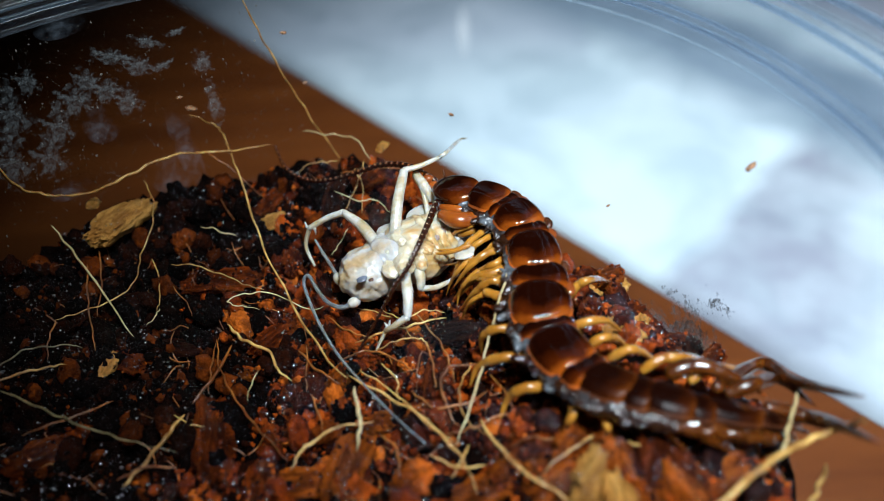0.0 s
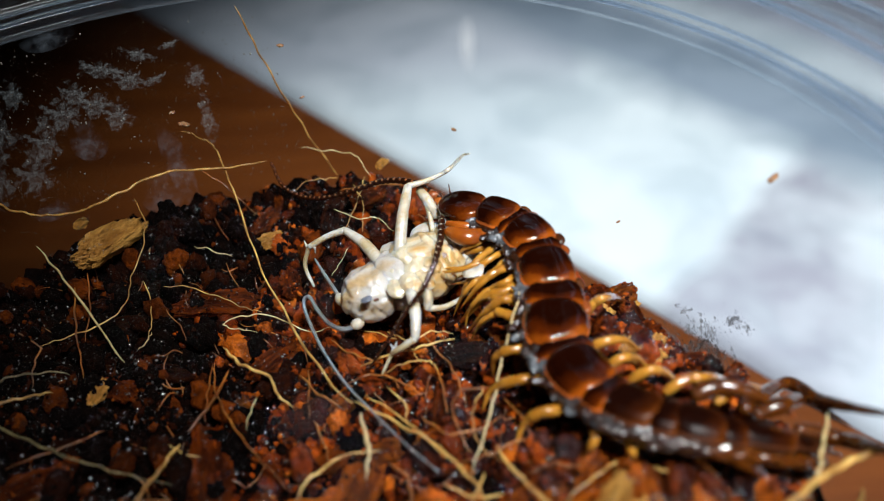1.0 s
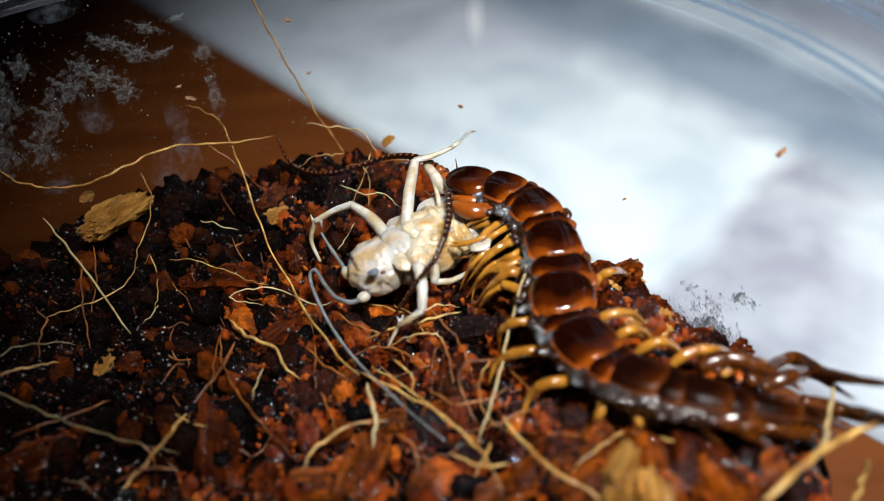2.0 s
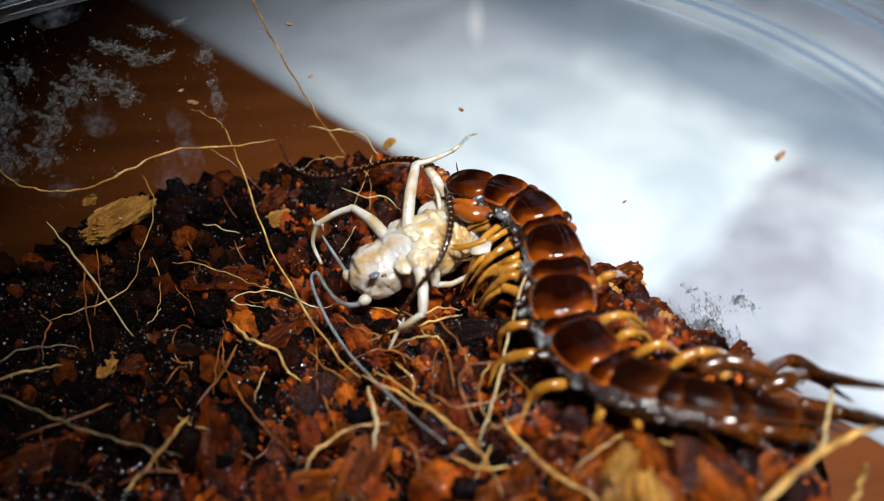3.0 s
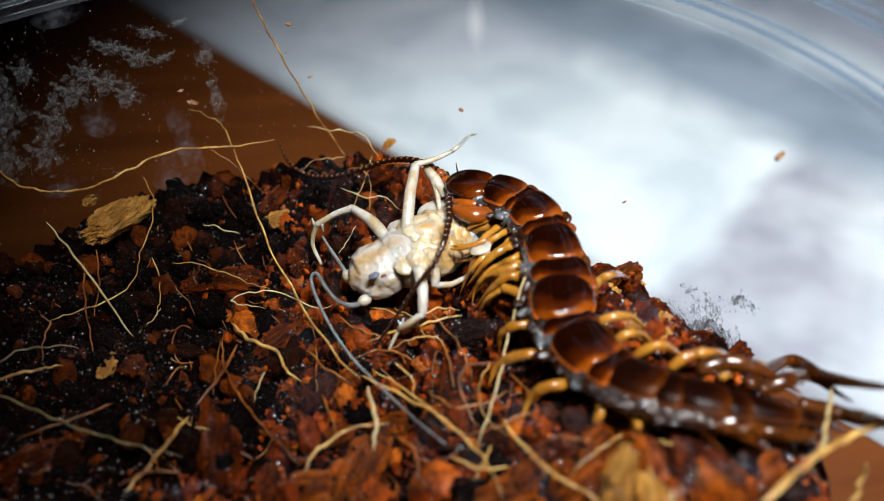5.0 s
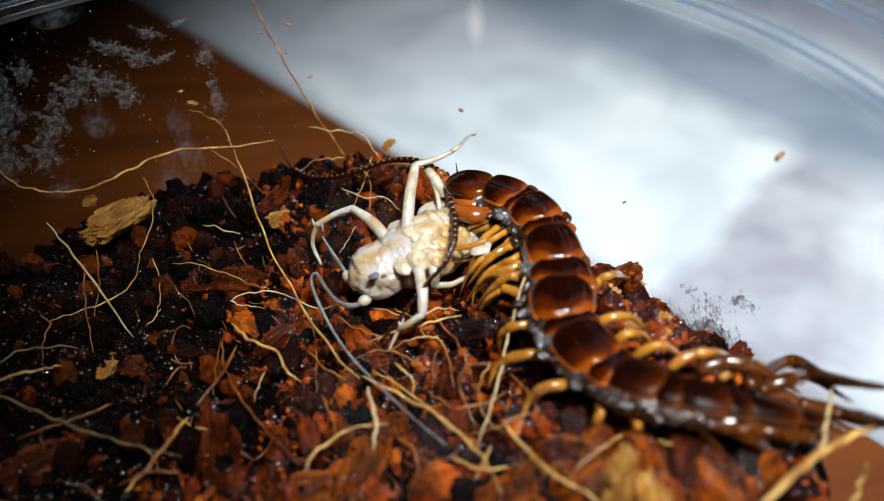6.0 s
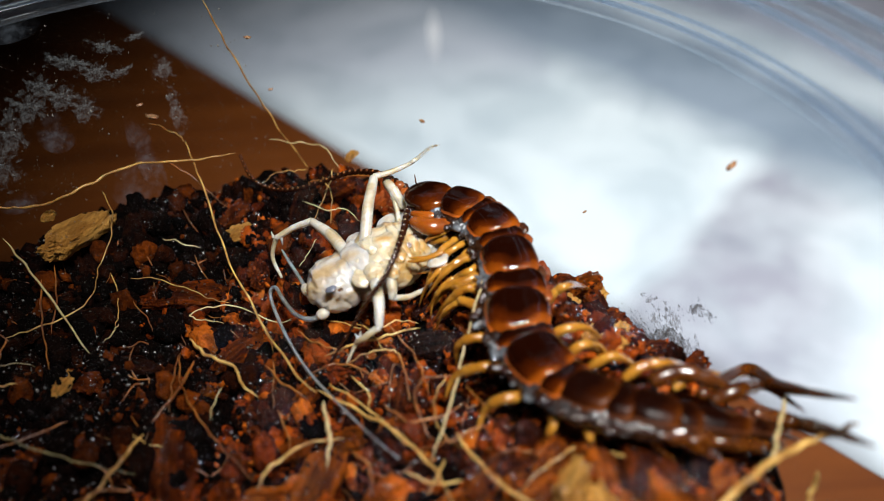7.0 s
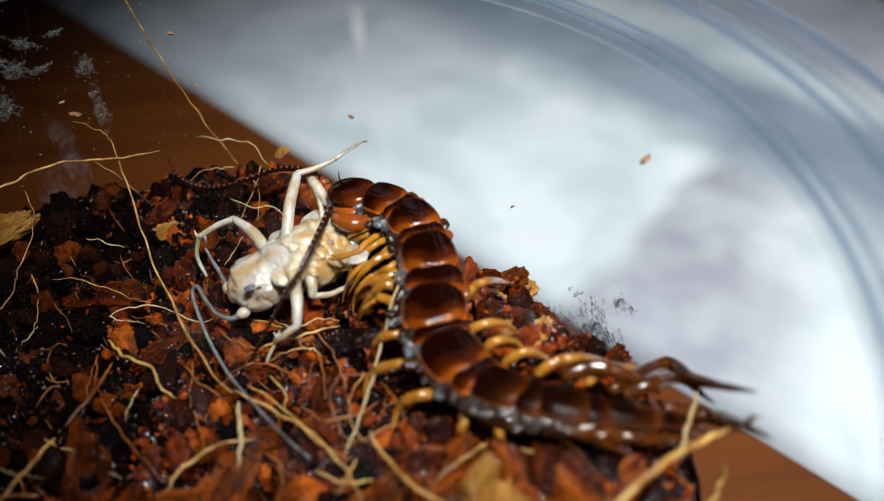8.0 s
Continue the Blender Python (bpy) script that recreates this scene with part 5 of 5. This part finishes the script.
def hairs():
    rng = np.random.RandomState(11)
    shapes = []
    for i in range(230):
        x, y = on_soil(rng, 45)
        a, n, span = rng.uniform(0, 6.28), 4, rng.uniform(2, 9)
        pts = []
        for k in range(n):
            pts.append((x, y, rough_z(x, y) + rng.uniform(0.2, 1.5)))
            a += rng.uniform(-0.6, 0.6)
            x, y = x + math.cos(a) * span / n, y + math.sin(a) * span / n
            if math.hypot(x - CX, y - CY) > 45.5:
                break
        if len(pts) > 2:
            r = rng.uniform(0.03, 0.09)
            shapes.append(tube(pts, [r, r * 1.2, r * 0.6], 5, 4))
    return join(*shapes)


tagged(part("root_hairs", hairs(), ROOT_BROWN, at=(CX, CY, 45)), "hair-thin brown root fibres over the soil", "root", kind="stuff")

# ------------------------------------------------------------------ bark chips
CHIP_FORMS = {}


def chip_mesh(kind, material, long, level=4):
    """A blocky broken piece of husk: blunt corners, fibres along it, a pitted skin."""
    key = (kind % 6, material.name, long, level)
    if key not in CHIP_FORMS:
        verts, faces = pebble(0, 1.0, 0.0, level)
        shift, out = Vector((kind * 5.3, kind * 2.1, 1.7)), []
        for v in verts:
            d = Vector(v).normalized()
            q = Vector([math.copysign(abs(c) ** 0.74, c) for c in d]) * 0.5
            f = Vector((q.x * 2.2, q.y * 11, q.z * 11))
            k = 1 + 0.38 * noise.noise(d * 1.5 + shift) + 0.16 * noise.noise(d * 4 + shift) + 0.09 * noise.noise(f + shift) + 0.16 * noise.noise(q * 9 + shift) + 0.12 * noise.noise(q * 19 + shift) + 0.06 * noise.noise(q * 36 + shift)
            out.append((q.x * k * long, q.y * k * 0.8, q.z * k * 0.7))
        CHIP_FORMS[key] = mesh_of("bark_chip", out, faces, material)
    return CHIP_FORMS[key]


def chip(at, size, flat, angle, material, label, kind=0, tilt=0.3, long=1.9, level=5):
    ob = new("bark_chip", chip_mesh(kind, material, long, level))
    at = (at[0], at[1], at[2] - 0.12 * size)
    size *= 0.86
    ob.matrix_world = Matrix.LocRotScale(Vector(at) * MM, Euler((tilt, 0.2 * math.sin(kind), radians(angle))), (size, size, size * flat))
    return tagged(ob, label, "bark chip", "bark chips in the soil")


chip((-42.3, 77.8, 48.5), 4.4, 1.1, 64, CHIP_TAN, "large pale tan husk chip on dark soil", 1, 0.4, 2.3)
chip((-45.8, 80.1, 49.4), 1.7, 0.8, 80, CHIP_TAN, "small pale tan husk chip", 2, 0.2, 1.4)
chip((-25.4, 82.7, 46.3), 2.8, 0.9, 60, CHIP_RED, "rough wet brown bark chip", 3)
chip((-24.6, 80.2, 45.4), 2.6, 0.8, 20, CHIP_TAN, "pale broken coconut husk chip", 4, 0.6, 1.3)
chip((-30.3, 71.9, 43.9), 5.0, 0.5, -14, CHIP_RED, "long flat red-brown bark chip", 5, 0.2, 2.3)
chip((-21.7, 74.7, 43.8), 3.4, 0.8, 95, CHIP_RED, "upright wet red-brown bark chip", 1, 0.5)
chip((-22.0, 62.6, 43.6), 4.0, 0.7, 55, CHIP_RED, "wet red-brown bark chip", 2)
chip((-26.1, 49.3, 43.9), 5.4, 0.7, 100, CHIP_RED, "big wet red-brown bark chip", 3, 0.3, 2.1)
chip((-42.4, 48.0, 43.6), 4.6, 0.7, 20, CHIP_RED, "wet red-brown bark chip", 4)
chip((-37.5, 59.7, 43.6), 3.4, 0.8, -30, CHIP_RED, "wet red-brown bark chip", 5, 0.4, 1.4)
chip((-39.0, 58.6, 44.4), 2.0, 0.8, 85, CHIP_TAN, "small tan coconut husk chip", 2, 0.3, 1.9)
chip((9.4, 40.3, 49.2), 4.6, 0.8, 60, CHIP_TAN, "pale orange coconut husk chip", 1, 0.9, 1.9)
chip((10.3, 45.7, 48.7), 3.2, 0.8, -25, CHIP_ORANGE, "wet red-brown bark chip", 2, 0.4, 1.5)
chip((15.1, 40.2, 49.0), 5.2, 0.8, 100, CHIP_ORANGE, "big wet orange-brown bark chip", 3, 0.5, 1.9)
chip((19.3, 39.1, 48.4), 4.0, 0.8, 40, CHIP_ORANGE, "wet orange-brown bark chip", 4)
chip((-12.5, 44.4, 45.1), 5.0, 0.7, 70, CHIP_ORANGE, "big wet orange-brown bark chip", 5, 0.4, 1.6)
chip((-16.4, 43.5, 44.3), 3.6, 0.8, 10, CHIP_ORANGE, "wet orange-brown bark chip", 1)
chip((-9.9, 49.2, 45.5), 2.8, 0.8, 0, CHIP_ORANGE, "wet orange-brown bark chip", 3, 0.2, 1.2)
chip((-24.0, 57.1, 43.8), 2.0, 0.9, 0, CHIP_ORANGE, "round wet orange-brown bark crumb", 4, 0.1, 1.1)
chip((-4.4, 53.4, 46.1), 3.0, 0.8, 80, CHIP_RED, "wet red-brown bark chip", 5)
chip((-2.0, 59.7, 46.3), 3.4, 0.6, 20, CHIP_DARK, "wet dark red bark chip", 2)
chip((16.2, 74.2, 37.6), 4.2, 0.9, 30, CHIP_TAN, "orange husk lump against the cup wall", 5, 0.6, 1.2)
chip((11.6, 60.1, 48.2), 3.6, 0.9, 80, CHIP_RED, "rough wet red-brown bark lump", 2, 0.6, 1.2)
chip((14.4, 56.7, 48.4), 3.4, 0.9, -50, CHIP_TAN, "orange husk lump against the cup wall", 3, 0.4, 1.5)
chip((-6.6, 42.6, 45.8), 3.4, 0.8, 60, CHIP_ORANGE, "wet orange-brown bark chip", 2, 0.3, 1.5)
chip((-0.1, 40.6, 46.8), 3.6, 0.8, 15, CHIP_ORANGE, "wet orange-brown bark chip", 4, 0.4, 1.6)
chip((4.5, 41.2, 47.4), 3.0, 0.8, 75, CHIP_ORANGE, "wet orange-brown bark chip", 5, 0.3, 1.3)
chip((-20.7, 44.7, 43.6), 3.6, 0.8, 95, CHIP_RED, "wet red-brown bark chip", 1, 0.4, 1.6)
chip((2.9, 52.9, 47.0), 2.2, 0.9, 20, CHIP_RED, "round wet red bark crumb", 3, 0.2, 1.1)
chip((-6.1, 49.5, 45.7), 2.4, 0.9, 40, CHIP_ORANGE, "round wet orange bark crumb", 4, 0.2, 1.1)
chip((12.8, 39.7, 48.7), 3.6, 0.8, 110, CHIP_ORANGE, "upright wet orange bark chip", 2, 0.5, 1.9)
for at, size, angle, material, kind in (
    ((7.7, 44.2, 48.5), 3.2, 60, CHIP_ORANGE, 1), ((11.3, 41.8, 49.6), 3.6, 100, CHIP_ORANGE, 3), ((14.1, 41.4, 50.0), 3.4, 80, CHIP_RED, 5), ((16.8, 40.9, 49.3), 3.2, 110, CHIP_RED, 2),
    ((6.6, 40.1, 48.5), 3.6, 30, CHIP_ORANGE, 4), ((11.0, 38.3, 49.5), 3.4, 95, CHIP_TAN, 1), ((19.5, 41.9, 49.0), 3.0, 70, CHIP_DARK, 0), ((16.5, 37.9, 49.6), 3.6, 120, CHIP_ORANGE, 3),
    ((4.2, 44.1, 47.8), 2.8, 10, CHIP_RED, 5), ((1.9, 42.1, 47.4), 2.8, 50, CHIP_ORANGE, 2),
):
    chip(at, size, 1.0, angle, material, "upright wet orange-brown husk chip before the centipede", kind, 0.7, 1.9)
chip((-12.9, 85.9, 47.3), 3.6, 0.8, 20, CHIP_RED, "red-brown bark chip at the cup wall", 4, 0.5, 1.4)
chip((-17.3, 83.3, 46.4), 3.2, 0.8, 80, CHIP_DARK, "dark bark chip at the cup wall", 5)
chip((-11.3, 90.6, 48.5), 1.3, 0.6, 65, CHIP_TAN, "small pale husk splinter at the cup wall", 1, 0.9, 2.3)

# coir heaped against the wall behind the centipede
for at, size, angle, material, kind in (
    ((12.5, 68.6, 45.0), 2.6, 10, CHIP_RED, 1), ((14.7, 67.7, 45.5), 3.4, 40, CHIP_ORANGE, 2), ((15.3, 65.3, 45.0), 3.2, 90, CHIP_RED, 3), ((13.3, 63.4, 44.5), 3.4, 130, CHIP_DARK, 4),
    ((16.0, 62.5, 45.0), 3.2, 20, CHIP_RED, 5), ((16.8, 60.5, 45.0), 3.0, 60, CHIP_TAN, 0), ((18.4, 59.4, 45.0), 3.2, 100, CHIP_RED, 1), ((20.1, 58.1, 45.0), 3.0, 15, CHIP_RED, 2),
    ((21.6, 56.7, 45.0), 3.0, 75, CHIP_DARK, 3), ((23.2, 55.6, 45.0), 3.0, 45, CHIP_RED, 4), ((16.0, 59.3, 44.0), 3.0, 45, CHIP_RED, 4), ((18.5, 57.6, 44.0), 3.0, 145, CHIP_DARK, 5),
):
    chip(at, size, 1.0, angle, material, "rough lump of coir heaped against the cup wall", kind, 0.4, 1.3)

rng = np.random.RandomState(21)
for i in range(110):
    x, y = on_soil(rng, 43)
    size = rng.uniform(1.8, 3.6)
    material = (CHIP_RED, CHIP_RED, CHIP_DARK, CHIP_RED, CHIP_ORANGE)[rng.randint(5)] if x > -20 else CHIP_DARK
    chip((x, y, rough_z(x, y) + 0.1), size, rng.uniform(0.5, 0.9), rng.uniform(0, 180), material,
         {"red_brown_bark": "wet red-brown bark chip", "orange_husk": "wet orange-brown bark chip"}.get(material.name, "wet dark brown bark chip"), i % 6, rng.uniform(-0.5, 0.5), (1.3, 1.9)[i % 2], 3)


def grains():
    """Fine coir grains that cling to the bark chips."""
    rng = np.random.RandomState(41)
    forms = [pebble(i, 1.3, 0.5, 1) for i in range(6)]
    verts, faces, n = [], [], 0
    for ob in [o for o in bpy.data.objects if o.name.startswith("bark_chip")]:
        if ob.data.materials[0] in (CHIP_TAN, CHIP_DARK):
            continue
        tops = [v for v in ob.data.vertices if v.normal.z > 0.0]
        for k in range(int(11 * ob.scale[0])):
            v, f = forms[rng.randint(6)]
            p = np.array(ob.matrix_world @ tops[rng.randint(len(tops))].co) / MM
            turn = np.array(Euler(rng.uniform(-3.1, 3.1, 3)).to_matrix())
            verts.append(v @ turn.T * (0.22 + 0.5 * rng.rand() ** 2) + p)
            faces.extend([tuple(i + n for i in g) for g in f])
            n += len(v)
    return np.concatenate(verts), faces


tagged(part("coir_grains", grains(), CRUMB_RED, at=(CX, CY, 45)), "fine wet coir grains clinging to the bark chips", "soil", kind="stuff")

# specks of dirt on the cup's wall
for at, size, angle in (((25.9, 63.4, 62.7), 0.95, -20), ((-2.1, 89.0, 53.7), 0.7, 40), ((15.8, 76.7, 48.1), 0.45, 0), ((-21.7, 92.8, 63.9), 0.7, 20), ((-20.1, 92.3, 57.3), 0.5, 0), ((-34.1, 89.5, 56.1), 1.1, 30), ((-35.1, 89.4, 57.8), 0.6, 0)):
    ob = new("dirt_speck", chip_mesh(2, SPECK, 1.5))
    ob.matrix_world = Matrix.LocRotScale(Vector(at) * MM, Euler((0.8, radians(angle), 0.6)), (size * 0.8, size * 0.6, size * 0.7))
    tagged(ob, "tiny tan husk crumb stuck to the clear plastic wall", "dirt speck", "specks on the cup wall")


def beads():
    """Beads of water on soil and chips."""
    rng = np.random.RandomState(31)
    shapes = []
    for i in range(9000):
        x, y = on_soil(rng, 45)
        r = 0.06 + 0.2 * rng.rand() ** 3
        shapes.append((x, y, rough_z(x, y) + rng.uniform(0.3, 1.6), r))
    for ob in [o for o in bpy.data.objects if o.name.startswith("bark_chip")]:
        size = ob.scale[0] if ob.scale[0] > 0.5 else ob.scale[0] / MM
        tops = [v for v in ob.data.vertices if v.normal.z > 0.3]
        for k in range(int(9 * min(size, 6.0))):
            p = ob.matrix_world @ tops[rng.randint(len(tops))].co / MM
            shapes.append((*p, 0.06 + 0.14 * rng.rand() ** 2))
    return droplets(shapes)


tagged(part("water_beads", beads(), WATER, at=(CX, CY, 45)), "tiny clear water beads on the wet soil", "water", kind="stuff")


def body_beads():
    """Beads of water on the centipede's plates, skin and legs."""
    rng = np.random.RandomState(37)
    shapes = []
    for ob in centipede.children_recursive:
        count = {"back_plate": 7, "side_skin": 3, "leg": 3, "trunk": 90, "fang_leg": 4}.get(ob.name.split(".")[0], 0)
        place = Vector(ob["base"])
        for k in range(count if ob.type == "MESH" else 0):
            v = ob.data.vertices[rng.randint(len(ob.data.vertices))]
            if v.normal.z > 0.0:
                shapes.append((*(place + v.co / MM), 0.09 + 0.15 * rng.rand() ** 2))
    return droplets(shapes)


tagged(part("moisture", body_beads(), WATER, at=centipede["base"]), "tiny clear water beads on the wet centipede", "water", kind="stuff")


def motions():
    """The feeler over the prey bows and straightens again."""
    sway = [(0.0, 0.1), (0.2, 0.15), (0.4, 0.6), (0.6, 0.35), (0.8, 0.7), (1.0, 0.45), (1.2, 0.6), (1.4, 1.0), (1.6, 0.9), (2.2, 0.5), (2.8, 0.45), (3.0, 0.7), (3.2, 0.4),
            (3.4, 0.1), (3.6, 0.05), (3.8, 0.15), (4.0, 0.35), (4.2, 0.7), (4.4, 0.4), (4.6, 0.75), (5.2, 0.5), (5.8, 0.8), (6.0, 1.0), (6.2, 0.8), (6.4, 0.45), (6.6, 0.7),
            (6.8, 0.4), (7.2, 0.35), (7.6, 0.5), (7.8, 0.6), (8.0, 0.2)]
    base = np.array(centipede["base"])
    lengths = [np.linalg.norm(FEELER[i + 1] - FEELER[i]) for i in range(6)]
    way = [unit(FEELER[i + 1] - FEELER[i]) for i in range(6)]
    lift = unit(np.cross(way[1], np.cross((0, 0, 1), way[1])))
    aside = unit(np.cross((0, 0, 1), way[1]))
    if aside[0] < 0:
        aside = -aside
    bows = [0.30, 0.20, 0.02, -0.20, -0.22, -0.18]
    rows = [[] for _ in range(6)]
    for t, b in sway:
        p = FEELER[0].copy()
        for i in range(6):
            d = unit(way[i] + aside * bows[i] * b)
            q = Vector(d).to_track_quat("Z", "Y").to_matrix().to_4x4()
            rows[i].append((t, Matrix.Translation(Vector(p - base) * MM) @ q))
            p = p + d * lengths[i]
    for ob, r in zip(SECTIONS, rows):
        walk(ob, r)
    # the sheet is shifted a few millimetres so its edge fits the camera's view
    edge_shift = [(0.0, -2.9, 0.0), (0.5, -3.3, 0.0), (1.0, -2.4, 0.0), (1.5, 0.0, 0.0), (2.8, 0.7, 0.0), (6.4, 0.7, 0.0), (7.0, 1.9, -0.2), (7.5, 3.2, -0.5), (8.0, 3.0, -0.5)]
    walk(tissue, [(t, pose((60 - 0.74 * d - 0.86 * a) * MM, (200 - 0.672 * d + 1.14 * a) * MM, 0, 0, 0, a)) for t, d, a in edge_shift])


motions()
